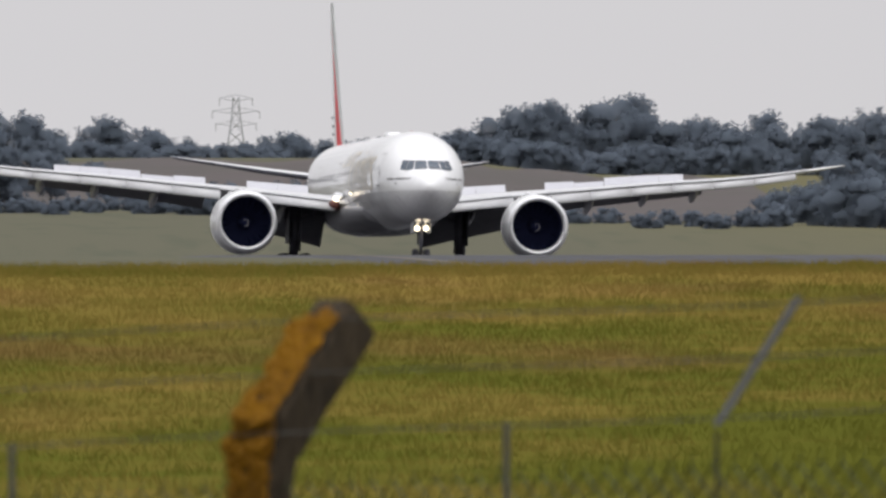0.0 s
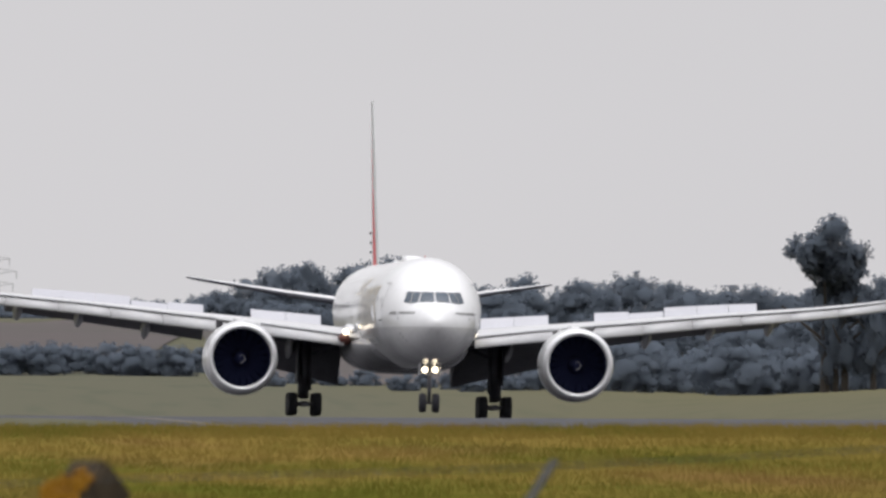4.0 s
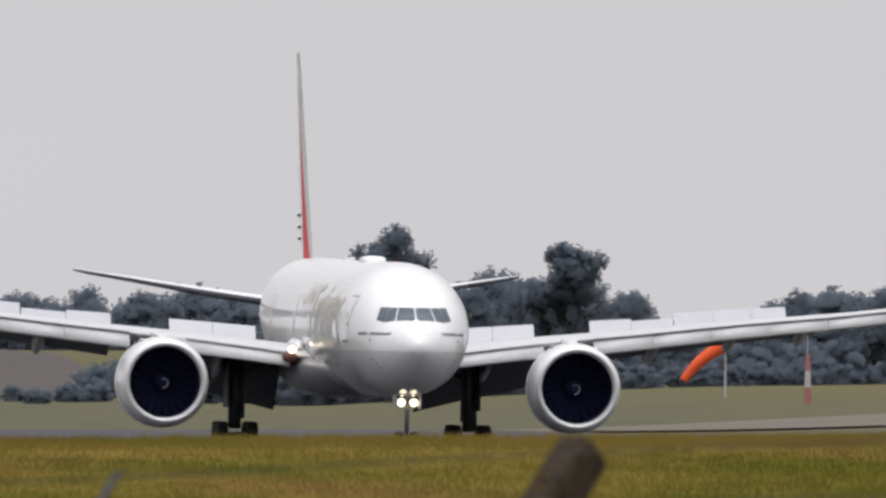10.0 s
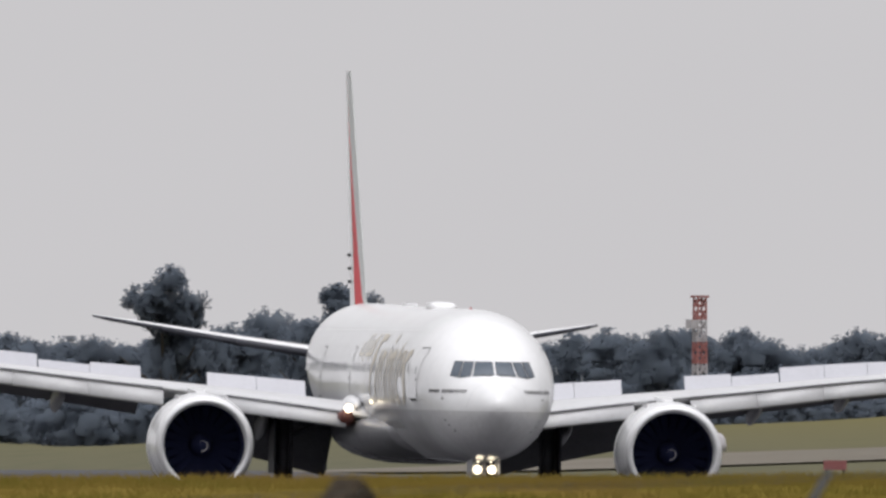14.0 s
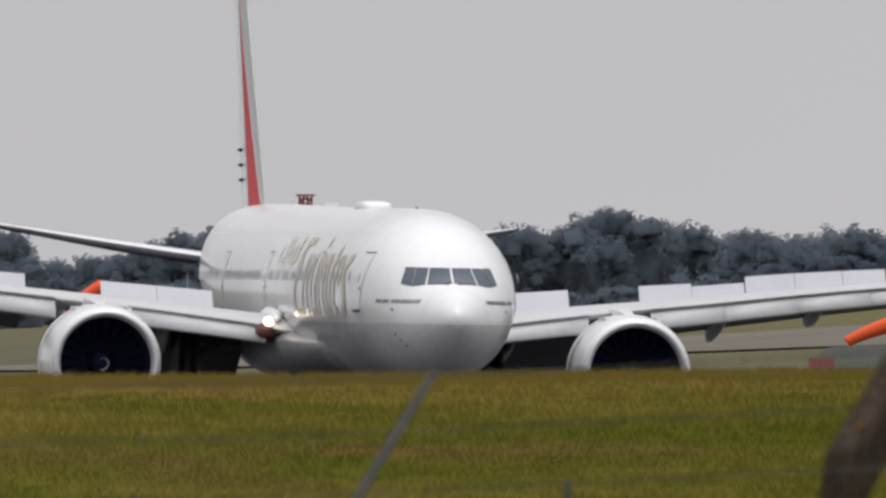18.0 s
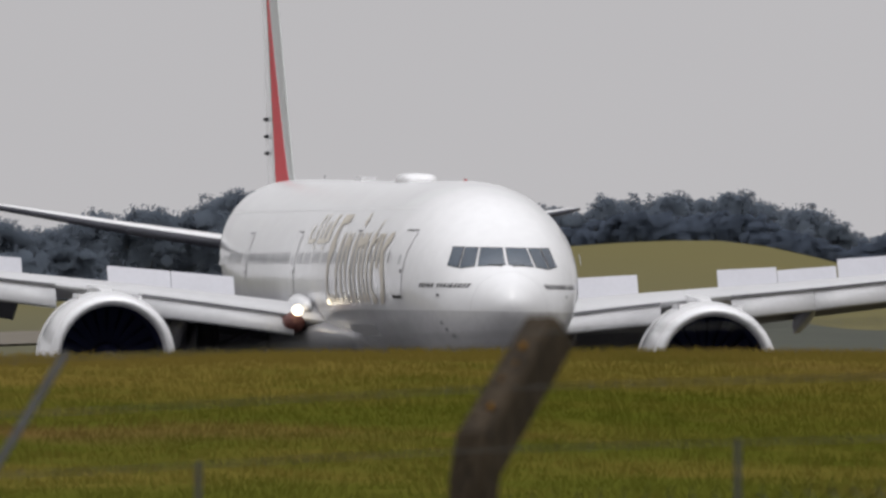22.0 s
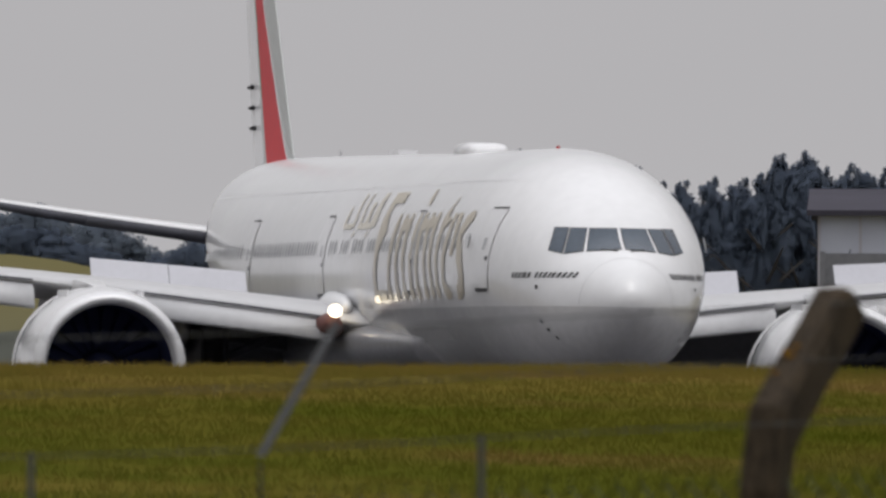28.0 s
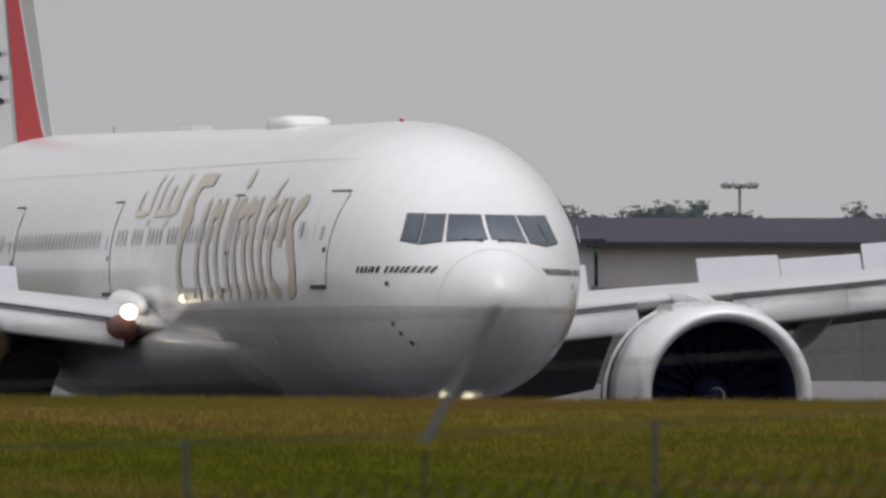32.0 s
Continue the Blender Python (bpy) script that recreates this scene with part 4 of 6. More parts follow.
        b.tube((x - 0.75 - NOSE, -0.09, z), (x + 0.1 - NOSE, -0.07, z), 0.075, 0.045, 8)
        b.part("rudder_hinge_fairing", INK, rud, "small black rudder hinge fairing")
    # tailplanes
    for side in (1, -1):
        b = Build()
        rings = []
        for y, lead, trail, z in ((0.7, 61.6, 69.3, 6.55), (2.0, 62.9, 69.7, 6.72), (5, 65.7, 70.6, 7.15), (8, 68.5, 71.6, 7.62), (10.2, 70.5, 72.2, 7.96), (10.76, 71.4, 72.4, 8.05)):
            ch = trail - lead
            cs = (0.0, 0.02, 0.08, 0.2, 0.4, 0.7, 1.0)
            tk = lambda c: 0.5 * ch * 0.125 * 5 * (0.2969 * math.sqrt(c) - 0.126 * c - 0.3516 * c * c + 0.2843 * c ** 3 - 0.1015 * c ** 4)
            rings.append([Vector((lead + c * ch - NOSE, side * y, z + tk(c))) for c in cs] + [Vector((lead + c * ch - NOSE, side * y, z - tk(c) * 0.8 - 0.01)) for c in reversed(cs)])
        b.loft(rings)
        b.part("tailplane", PAINT, plane, "pale swept tailplane", smooth=True)
        # dark edge strip, thick and set low to paint the underside's shade
        b = Build()
        for (ya, la, za, ra), (yb, lb, zb_, rb) in zip(((1.9, 62.75, 6.54, 0.17), (5, 65.65, 6.99, 0.14), (8, 68.45, 7.52, 0.10), (10.2, 70.45, 7.89, 0.08)), ((5, 65.65, 6.99, 0.14), (8, 68.45, 7.52, 0.10), (10.2, 70.45, 7.89, 0.08), (10.76, 71.3, 8.0, 0.045))):
            b.tube((la - NOSE, side * ya, za), (lb - NOSE, side * yb, zb_), ra, rb, 8)
        b.part("edge_shade_strip", DARKWELL, plane, "dark leading edge strip, also painting shade under the tailplane", smooth=True)
    b = Build()
    b.tube((73.0 - NOSE, 0, 6.95), (73.75 - NOSE, 0, 7.0), 0.22, 0.16, 12)
    b.part("tail_exhaust", STRUT, plane, "dark tail exhaust pipe")
    # aerials and beacon on the crown
    b = Build()
    rings = []
    for x, r, h in ((24.9, 0.30, 0.05), (25.0, 0.46, 0.20), (25.2, 0.54, 0.27), (26.5, 0.56, 0.30), (27.6, 0.54, 0.28), (27.85, 0.44, 0.21), (28.0, 0.28, 0.05)):
        rings.append([Vector((x - NOSE, r * math.copysign(abs(math.cos(a)) ** 0.6, math.cos(a)), 8.50 + h * math.sin(a) ** 0.55)) for a in (math.pi * (i / 12 * 0.9999 + 0.00005) for i in range(13))] + [Vector((x - NOSE, -r * 0.9, 8.42)), Vector((x - NOSE, r * 0.9, 8.42))])
    b.loft(rings)
    b.part("satellite_aerial_dome", PAINT, plane, "white aerial dome on the crown", smooth=True)
    b = Build()
    b.box((39.6 - NOSE, -0.25, 8.58), (41.4 - NOSE, 0.25, 8.75))
    b.part("aerial_plate", PAINT, plane, "low white aerial plate")
    for x, h in ((52.0, 0.16),):
        b = Build()
        b.loft([[Vector((x + dx - NOSE, yy, zz)) for dx, yy in ((0, 0), (0.14, 0.02), (0.4, 0), (0.14, -0.02))] for zz in (8.5, 8.7 + h)])
        b.part("blade_aerial", SEAM, plane, "thin grey blade aerial")
    b = Build()
    b.tube((13.0 - NOSE, 0, 8.45), (13.0 - NOSE, 0, 8.56), 0.055, 0.04, 12)
    b.part("beacon", BEACON, plane, "red crown beacon")
    return plane


def wheel(parent, x, y, r, half):
    b = Build()
    prof = [(-half, 0.55 * r), (-half, 0.86 * r), (-0.75 * half, 0.97 * r), (-0.3 * half, r), (0.3 * half, r), (0.75 * half, 0.97 * r), (half, 0.86 * r), (half, 0.55 * r)]
    b.loft([[Vector((x + math.cos(a) * q, y + o, r - GEAR + math.sin(a) * q)) for a in (2 * math.pi * i / 22 for i in range(22))] for o, q in prof])
    ty = b.part("tyre", RUBBER, parent, "black tyre", smooth=True)
    return ty


airliner = build_airliner()


def at(bearing, d):
    """The ground point d metres from the camera on a bearing."""
    x, y = d * math.sin(radians(bearing)), d * math.cos(radians(bearing))
    return x, y, ground_z(x, y)


# ---- boundary fence ----
BAY = 2.74
fence_mid = Vector((66.0 * math.sin(radians(7.015)), 66.0 * math.cos(radians(7.015)), 0))
turn_ = radians(7.015)
right_ = Vector((math.cos(turn_), -math.sin(turn_), 0))
ahead_ = Vector((math.sin(turn_), math.cos(turn_), 0))
along = right_ * math.cos(radians(30)) - ahead_ * math.sin(radians(30))
outward = right_ * math.sin(radians(30)) + ahead_ * math.cos(radians(30))
fence_turn = math.degrees(math.atan2(along.y, along.x))


def fence_place(k):
    """Foot of the fence k bays from the middle post."""
    p = fence_mid + along * (BAY * k - 0.045)
    return Vector((p.x, p.y, 0.0)), EYE_Z - 0.366 + 0.11 * k


def cranked(half, k, lean, rise):
    """A post with an arm bent outwards at the top, in rough rings. Its own space: x along the fence, y outward, z up."""
    foot, bend = fence_place(k)
    b = Build()
    rng = random.Random(int(k * 10) + 77)
    rings = []
    prof = [(0, 0.0), (0, bend * 0.5), (0, bend - 0.12), (0.02, bend - 0.03), (lean * 0.12, bend + rise * 0.10), (lean * 0.45, bend + rise * 0.45), (lean * 0.8, bend + rise * 0.8), (lean, bend + rise)]
    for i, (o, z) in enumerate(prof):
        j = lambda: rng.uniform(-0.05, 0.05) * half
        s = half * (1.0 if i < 5 else 0.97)
        ch = 0.28 * s
        oct_ = [(-s, -s + ch), (-s + ch, -s), (s - ch, -s), (s, -s + ch), (s, s - ch), (s - ch, s), (-s + ch, s), (-s, s - ch)]
        rings.append([Vector((x + j(), o + y + j(), z - (y * (0.9 if i > 3 else 0)) * (1 if i < 7 else 0.9) + j() * 0.3)) for x, y in oct_])
    b.loft(rings)
    return b, foot


def build_fence():
    posts = range(-3, 4)
    for k in posts:
        lich = k == -2
        b, foot = cranked(0.062 if lich else 0.050, k, 0.38, 0.32)
        base = new("concrete_fence_post")
        base.matrix_world = pose(foot.x, foot.y, 0, 0, 0, fence_turn)
        b.part("post", CONCRETE, base, smooth=False)
        label = "weathered concrete fence post with a bent top"
        if lich:
            label = "concrete fence post with a bent top and orange lichen"
        tagged(base, label, "fence post", "boundary fence posts")
        # lichen crusts on the weather side
        bend = fence_place(k)[1]
        rng = random.Random(k + 50)
        n = 520 if lich else 4
        hw = 0.062 if lich else 0.050
        g = Build()
        for i in range(n):
            u = rng.uniform(-0.9, 0.86) if lich else rng.uniform(0.2, 0.8)
            o, z = (0.38 * u, bend + 0.32 * u) if u > 0 else (0.0, bend + 0.5 * u)
            r = rng.uniform(0.008, 0.024) if lich else rng.uniform(0.005, 0.011)
            cx = rng.uniform(-hw, hw * 0.75) if lich else rng.uniform(-hw * 0.5, hw * 0.4)
            nrm = Vector((0, -0.66, 0.75)) if u > 0.02 else Vector((0, -1, 0))
            up = Vector((0, 0.75, 0.66)) if u > 0.02 else Vector((0, 0, 1))
            c = Vector((cx, o - hw, z + (0.9 * hw if u > 0.02 else 0))) + nrm * 0.003
            if lich and i % 5 == 0:
                # over the bend
                w_ = rng.random()
                c = Vector((cx, 0.02 - hw + 0.026 * w_, bend - 0.03 + (0.062 + 0.9 * hw) * w_ - 0.0)) + Vector((0, -0.004, 0.002))
                up = Vector((0, 0.2, 0.98))
                nrm = Vector((0, -0.98, 0.2))
            v = []
            for a in range(7):
                e = r * rng.uniform(0.7, 1.25)
                v.append(c + Vector((math.cos(a * 0.898) * e, 0, 0)) + up * (math.sin(a * 0.898) * e * 1.2))
            g.add(v + [c + nrm * 0.009], [(a, (a + 1) % 7, 7) for a in range(7)] + [(7, (a + 1) % 7, a) for a in range(7)])
        tagged(g.part("lichen", LICHEN, base, "orange lichen crust"), kind="stuff")
        # thin steel angle post half-way along the bay
        kk = k + 0.500
        foot, bend = fence_place(kk)
        base = new("steel_fence_post")
        base.matrix_world = pose(foot.x, foot.y, 0, 0, 0, fence_turn)
        tagged(base, "thin galvanised steel fence post with a bent arm", "fence post", "steel fence posts")
        b = Build()
        b.box((-0.003, -0.003, 0), (0.003, 0.003, bend - 0.01))
        b.part("upright", STEEL, base)
        b = Build()
        for lo, hi in (((-0.012, -0.003), (0.012, 0.003)), ((-0.012, 0.003), (-0.007, 0.022))):
            q0, q1 = Vector((0, 0.0, bend + 0.005)), Vector((0, 0.38, bend + 0.325))
            v = [q + Vector((x, y, 0)) for q in (q0, q1) for x, y in ((lo[0], lo[1]), (hi[0], lo[1]), (hi[0], hi[1]), (lo[0], hi[1]))]
            b.add(v, [(3, 2, 1, 0), (4, 5, 6, 7), (0, 1, 5, 4), (1, 2, 6, 5), (2, 3, 7, 6), (3, 0, 4, 7)])
        b.part("arm", STEEL, base)
        for kk in (k + 0.27, k + 0.72):
            foot, bend = fence_place(kk)
            b = Build()
            b.box((-0.007, -0.003, 0), (0.007, 0.003, bend + 0.035))
            b.box((-0.007, 0.003, 0), (-0.003, 0.014, bend + 0.035))
            ob = b.part("fence_stake", WIRE)
            ob.matrix_world = pose(foot.x, foot.y, 0, 0, 0, fence_turn)
            tagged(ob, "short upright steel fence stake", "fence stake", "fence stakes")
    # barbed wires on the arms, with twisted barbs
    k0, k1 = posts[0], posts[-1] + 1
    for frac in (0.04, 0.52, 0.95):
        b = Build()
        n = 80
        pts = []
        for i in range(n + 1):
            k = k0 + (k1 - k0) * i / n
            foot, bend = fence_place(k)
            sag = 0.012 * math.sin(math.pi * (k % 1)) ** 2
            pts.append(foot + outward * (0.36 * frac - 0.06) + Vector((0, 0, bend + 0.315 * frac + 0.02 - sag)))
        for p, q in zip(pts, pts[1:]):
            b.tube(p, q, 0.0022, 0.0022, 4, False)
        rng = random.Random(int(frac * 100))
        for i in range(190):
            u = (i + rng.uniform(-0.1, 0.1)) / 190 * n
            j = max(0, min(n - 1, int(u)))
            c = pts[j].lerp(pts[j + 1], u - j)
            a = rng.uniform(0, 3.14)
            d = (Vector((0, 0, 1)) * math.sin(a) + outward * math.cos(a)) * 0.012
            b.tube(c - d, c + d, 0.0014, 0.0010, 3, False)
        tagged(b.part("barbed_wire", WIRE), "strand of dull barbed wire along the fence", "barbed wire", "barbed wires")
    # chain-link mesh: zigzag strands
    b = Build()
    top = -0.10
    pitch = 0.064
    total = int((k1 - k0) * BAY / pitch)
    for i in range(total):
        k = k0 + i * pitch / BAY
        foot, bend = fence_place(k)
        z1 = bend + top
        for dirn in (-1, 1):
            prev = None
            steps = 20
            for s in range(steps + 1):
                off = (s % 2) * dirn * pitch / 2
                p = foot + along * off + Vector((0, 0, z1 - s * 0.037)) + outward * (0.002 * dirn)
                if prev is not None:
                    b.tube(prev, p, 0.0028, 0.0028, 3, False)
                prev = p
        p = foot + Vector((0, 0, z1))
        b.tube(p, p + Vector((0, 0, 0.03)) + along * 0.008, 0.0017, 0.0012, 3, False)
        b.tube(p - Vector((0, 0, 0.73)), Vector((p.x, p.y, 0.0)), 0.0017, 0.0017, 3, False)
    tagged(b.part("chain_link_mesh", MESHGREEN), "green coated chain-link fence mesh", "fence mesh", kind="stuff")


build_fence()


# ---- trees ----
def ball(level):
    """Directions and faces of a round form."""
    bm = bmesh.new()
    bmesh.ops.create_icosphere(bm, subdivisions=level, radius=1.0)
    v, f = np.array([p.co[:] for p in bm.verts]), np.array([[p.index for p in q.verts] for q in bm.faces])
    bm.free()
    return v, f


def crown_mesh(name, seed, kind, leaves):
    """A crown of unit height: clumps of small leaves over rough inner boughs, with an uneven outline and gaps."""
    rng = np.random.RandomState(seed)
    lobes = []
    if kind == "round":
        lobes = [(0, 0, 0.50, 0.24, 0.33)]
        for k in range(20):
            a, z = 2.4 * k + rng.uniform(-0.4, 0.4), rng.uniform(0.22, 0.84)
            far = rng.uniform(0.20, 0.33) * math.sqrt(max(0.1, 1 - ((z - 0.48) / 0.48) ** 2))
            size = rng.uniform(0.075, 0.145)
            lobes.append((far * math.cos(a), far * math.sin(a), z, size, size * rng.uniform(0.8, 1.05)))
        lobes.append((rng.uniform(-0.1, 0.1), rng.uniform(-0.1, 0.1), 0.82, 0.13, 0.14))
    elif kind == "tall":
        # upright plumes round a slender heart
        lobes = [(0, 0, 0.34, 0.11, 0.30), (0, 0, 0.62, 0.07, 0.26)]
        for k in range(13):
            a, far = 2.4 * k + rng.uniform(-0.4, 0.4), 0.04 + 0.011 * k * rng.uniform(0.7, 1.2)
            h = rng.uniform(0.11, 0.19)
            top = 0.97 - 1.9 * far * rng.uniform(0.6, 1.4) - (0.32 if k % 3 == 2 else 0)
            lobes.append((far * math.cos(a), far * math.sin(a), max(h + 0.06, top - h), rng.uniform(0.032, 0.058), h))
    elif kind == "head":
        lobes = [(0, 0, 0.82, 0.10, 0.13)]
        for k in range(15):
            a, z = 2.4 * k + rng.uniform(-0.4, 0.4), rng.uniform(0.64, 0.94)
            far = rng.uniform(0.07, 0.15) * math.sqrt(max(0.1, 1 - ((z - 0.80) / 0.21) ** 2))
            size = rng.uniform(0.04, 0.07)
            lobes.append((far * math.cos(a), far * math.sin(a), z, size, size * 1.1))
        lobes += [(0.0, 0.0, 0.58, 0.05, 0.12), (0.07, 0.02, 0.50, 0.05, 0.07)]
    else:
        lobes = [(0, 0, 0.20, 0.48, 0.50)]
        for k in range(26):
            a, z = 2.4 * k + rng.uniform(-0.4, 0.4), rng.uniform(0.10, 0.80)
            far = rng.uniform(0.45, 0.72) * math.sqrt(max(0.08, 1 - (z / 0.88) ** 2))
            size = rng.uniform(0.12, 0.23)
            lobes.append((far * math.cos(a), far * math.sin(a), z, size, size * rng.uniform(0.7, 1.0)))
    verts, faces, norms = [], [], []
    count = 0
    heart, up = np.array([0, 0, 0.75 if kind == "head" else 0.15 if kind == "bush" else 0.4]), np.array([0, 0, 0.4])

    def outward_of(p):
        q = p - heart
        return q / (np.linalg.norm(q, axis=1)[:, None] + 1e-9)

    area = np.array([r * h for _, _, _, r, h in lobes])
    share = area / area.sum()
    for (cx, cy, cz, r, h), part_ in zip(lobes, share):
        mid, size = np.array([cx, cy, cz]), np.array([r, r, h])
        # rough boughs inside the foliage
        dirs, tris = ball(2 if r > 0.2 else 1)
        core = dirs * size * (rng.uniform(0.70, 0.93, len(dirs)))[:, None] + mid
        verts.append(core)
        faces.append(tris + count)
        norms.append(outward_of(core) + up)
        count += len(dirs)
        # clumps of leaves
        n = max(40, int(leaves * part_))
        m = max(6, n // 34)
        d = rng.normal(size=(m, 3))
        d /= np.linalg.norm(d, axis=1)[:, None]
        centre = mid + d * size * rng.uniform(0.86, 1.05, m)[:, None]
        pick = rng.randint(0, m, n)
        swell = (rng.uniform(0.13, 0.24, m) * min(r, h) + 0.006)[pick]
        off = np.clip(rng.normal(size=(n, 3)), -1.5, 1.5) * swell[:, None]
        c = centre[pick] + off
        s = rng.uniform(0.009, 0.019, n)[:, None] * (1.9 if kind == "bush" else 0.75 if kind == "head" else 1.0)
        flat = d[pick] + 0.9 * rng.normal(size=(n, 3))
        flat /= np.linalg.norm(flat, axis=1)[:, None]
        u = np.cross(flat, rng.normal(size=(n, 3)))
        u /= np.linalg.norm(u, axis=1)[:, None] + 1e-9
        w = np.cross(flat, u)
        verts.append(np.stack([c - u * s - w * s * 0.7, c + u * s - w * s * 0.7, c + w * s * 1.2], 1).reshape(-1, 3))
        faces.append(count + np.arange(3 * n).reshape(-1, 3))
        puff = off / (np.linalg.norm(off, axis=1)[:, None] + 1e-9)
        norms.append(np.repeat(0.95 * outward_of(c) + 0.05 * puff + 0.05 * flat + up, 3, axis=0))
        count += 3 * n
    v, f, nr = np.concatenate(verts), np.concatenate(faces), np.concatenate(norms)
    nr /= np.linalg.norm(nr, axis=1)[:, None] + 1e-9
    v[:, 2] *= 0.98 / v[:, 2].max()
    me = bpy.data.meshes.new(name)
    me.from_pydata(v.tolist(), [], f.tolist())
    me.polygons.foreach_set("use_smooth", [True] * len(f))
    me.normals_split_custom_set_from_vertices(nr.tolist())
    return me


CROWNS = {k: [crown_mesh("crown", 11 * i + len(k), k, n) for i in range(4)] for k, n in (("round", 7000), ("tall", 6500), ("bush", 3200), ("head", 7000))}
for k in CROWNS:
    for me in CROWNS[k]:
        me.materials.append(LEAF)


def trunk_mesh():
    b = Build()
    b.tube((0, 0, 0), (0.005, 0, 0.35), 0.028, 0.02, 7)
    b.tube((0.005, 0, 0.35), (0.0, 0.01, 0.75), 0.02, 0.008, 6)
    for a, z, l in ((0.4, 0.25, 0.25), (2.2, 0.32, 0.28), (3.9, 0.28, 0.24), (5.2, 0.42, 0.22), (1.2, 0.5, 0.18), (3.1, 0.55, 0.16)):
        b.tube((0, 0, z), (l * math.cos(a), l * math.sin(a), z + l * 0.8), 0.012, 0.004, 5)
    me = bpy.data.meshes.new("trunk")
    me.from_pydata(b.v, [], b.f)
    me.materials.append(BARK)
    return me


TRUNK = trunk_mesh()
tree_rng = random.Random(5)


def tree(bearing, d, height, kind="round", group="woodland trees", label="", wide=1.0, pale=False, green=False):
    x, y, z = at(bearing, d)
    base = new({"bush": "bush"}.get(kind, "tree"))
    tagged(base, label or {"round": "dark leafy broadleaf tree in a hazy tree line", "tall": "tall slender dark tree in a hazy wood", "bush": "dark rounded bush at a field edge", "head": "tall round-headed tree above the tree line"}[kind],
           "bush" if kind == "bush" else "tree", group)
    base.location = (x, y, z - 0.1)
    base.rotation_euler = (0, 0, tree_rng.uniform(0, 6.28))
    c = bpy.data.objects.new("crown", tree_rng.choice(CROWNS[kind]))
    scene.collection.objects.link(c)
    c.parent = base
    k = height * tree_rng.uniform(0.95, 1.25) * wide
    c.scale = (k, k * tree_rng.uniform(0.85, 1.15), height)
    # pale: far woods take the leaf colour with most haze in it
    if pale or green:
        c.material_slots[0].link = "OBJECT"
        c.material_slots[0].material = LEAFHAZED if pale else LEAFGREEN
    t = bpy.data.objects.new("trunk", TRUNK)
    scene.collection.objects.link(t)
    t.parent = base
    t.scale = (height, height, height)
    return base


def tree_to(bearing, rise, d, kind="round", **more):
    """A tree whose top stands at an angle above the eye's level."""
    x, y, z = at(bearing, d)
    return tree(bearing, d, max(1.5, EYE_Z + d * math.tan(radians(rise)) - z), kind, **more)


def wood(profile, d, step, group, kinds=("round",), spread=120, **more):
    """Trees along a stretch, their tops following a smooth outline of (bearing, rise)."""
    line = curve(profile)
    b0, b1 = profile[0][0], profile[-1][0]
    a = b0
    while a <= b1:
        tree_to(a, line(a) + 0.026 - abs(tree_rng.gauss(0, 0.008)), d + tree_rng.uniform(-0.3, 1.0) * spread, tree_rng.choice(kinds), group=group, **more)
        a += 1.25 * step * tree_rng.uniform(0.7, 1.3)
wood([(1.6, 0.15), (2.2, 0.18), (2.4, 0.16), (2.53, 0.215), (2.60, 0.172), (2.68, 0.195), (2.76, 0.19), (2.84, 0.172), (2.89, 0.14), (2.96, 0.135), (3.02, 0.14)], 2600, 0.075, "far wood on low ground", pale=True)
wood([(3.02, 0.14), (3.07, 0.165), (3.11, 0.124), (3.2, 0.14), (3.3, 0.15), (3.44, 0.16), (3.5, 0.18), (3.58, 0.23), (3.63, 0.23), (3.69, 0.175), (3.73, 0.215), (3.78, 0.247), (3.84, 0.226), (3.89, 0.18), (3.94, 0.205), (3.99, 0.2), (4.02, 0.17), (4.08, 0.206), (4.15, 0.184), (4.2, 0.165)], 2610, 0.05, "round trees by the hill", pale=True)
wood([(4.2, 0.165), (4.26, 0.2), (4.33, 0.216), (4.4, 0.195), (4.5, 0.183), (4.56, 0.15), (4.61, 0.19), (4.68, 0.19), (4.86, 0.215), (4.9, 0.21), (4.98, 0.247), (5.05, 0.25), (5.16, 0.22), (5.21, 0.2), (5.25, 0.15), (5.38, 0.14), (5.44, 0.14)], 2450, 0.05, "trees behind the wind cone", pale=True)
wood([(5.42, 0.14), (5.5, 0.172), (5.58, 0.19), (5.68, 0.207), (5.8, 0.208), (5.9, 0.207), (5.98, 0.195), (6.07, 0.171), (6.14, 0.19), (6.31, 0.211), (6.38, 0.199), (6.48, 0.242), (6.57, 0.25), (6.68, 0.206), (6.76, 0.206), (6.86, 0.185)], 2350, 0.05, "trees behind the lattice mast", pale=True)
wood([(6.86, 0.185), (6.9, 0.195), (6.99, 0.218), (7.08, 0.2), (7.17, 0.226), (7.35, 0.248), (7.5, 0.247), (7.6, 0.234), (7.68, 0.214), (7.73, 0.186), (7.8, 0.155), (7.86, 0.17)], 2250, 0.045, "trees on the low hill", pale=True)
wood([(7.86, 0.17), (7.92, 0.219), (8.02, 0.223), (8.06, 0.19), (8.13, 0.196), (8.19, 0.17), (8.26, 0.184), (8.34, 0.21), (8.4, 0.24), (8.6, 0.22), (9.0, 0.22), (9.25, 0.24)], 1900, 0.05, "trees beyond the hill")
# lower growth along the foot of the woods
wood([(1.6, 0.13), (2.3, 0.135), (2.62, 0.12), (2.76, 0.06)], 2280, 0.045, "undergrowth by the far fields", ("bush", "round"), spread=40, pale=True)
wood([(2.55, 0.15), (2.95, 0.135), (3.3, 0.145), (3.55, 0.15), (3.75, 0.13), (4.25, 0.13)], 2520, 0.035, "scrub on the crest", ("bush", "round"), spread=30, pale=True)
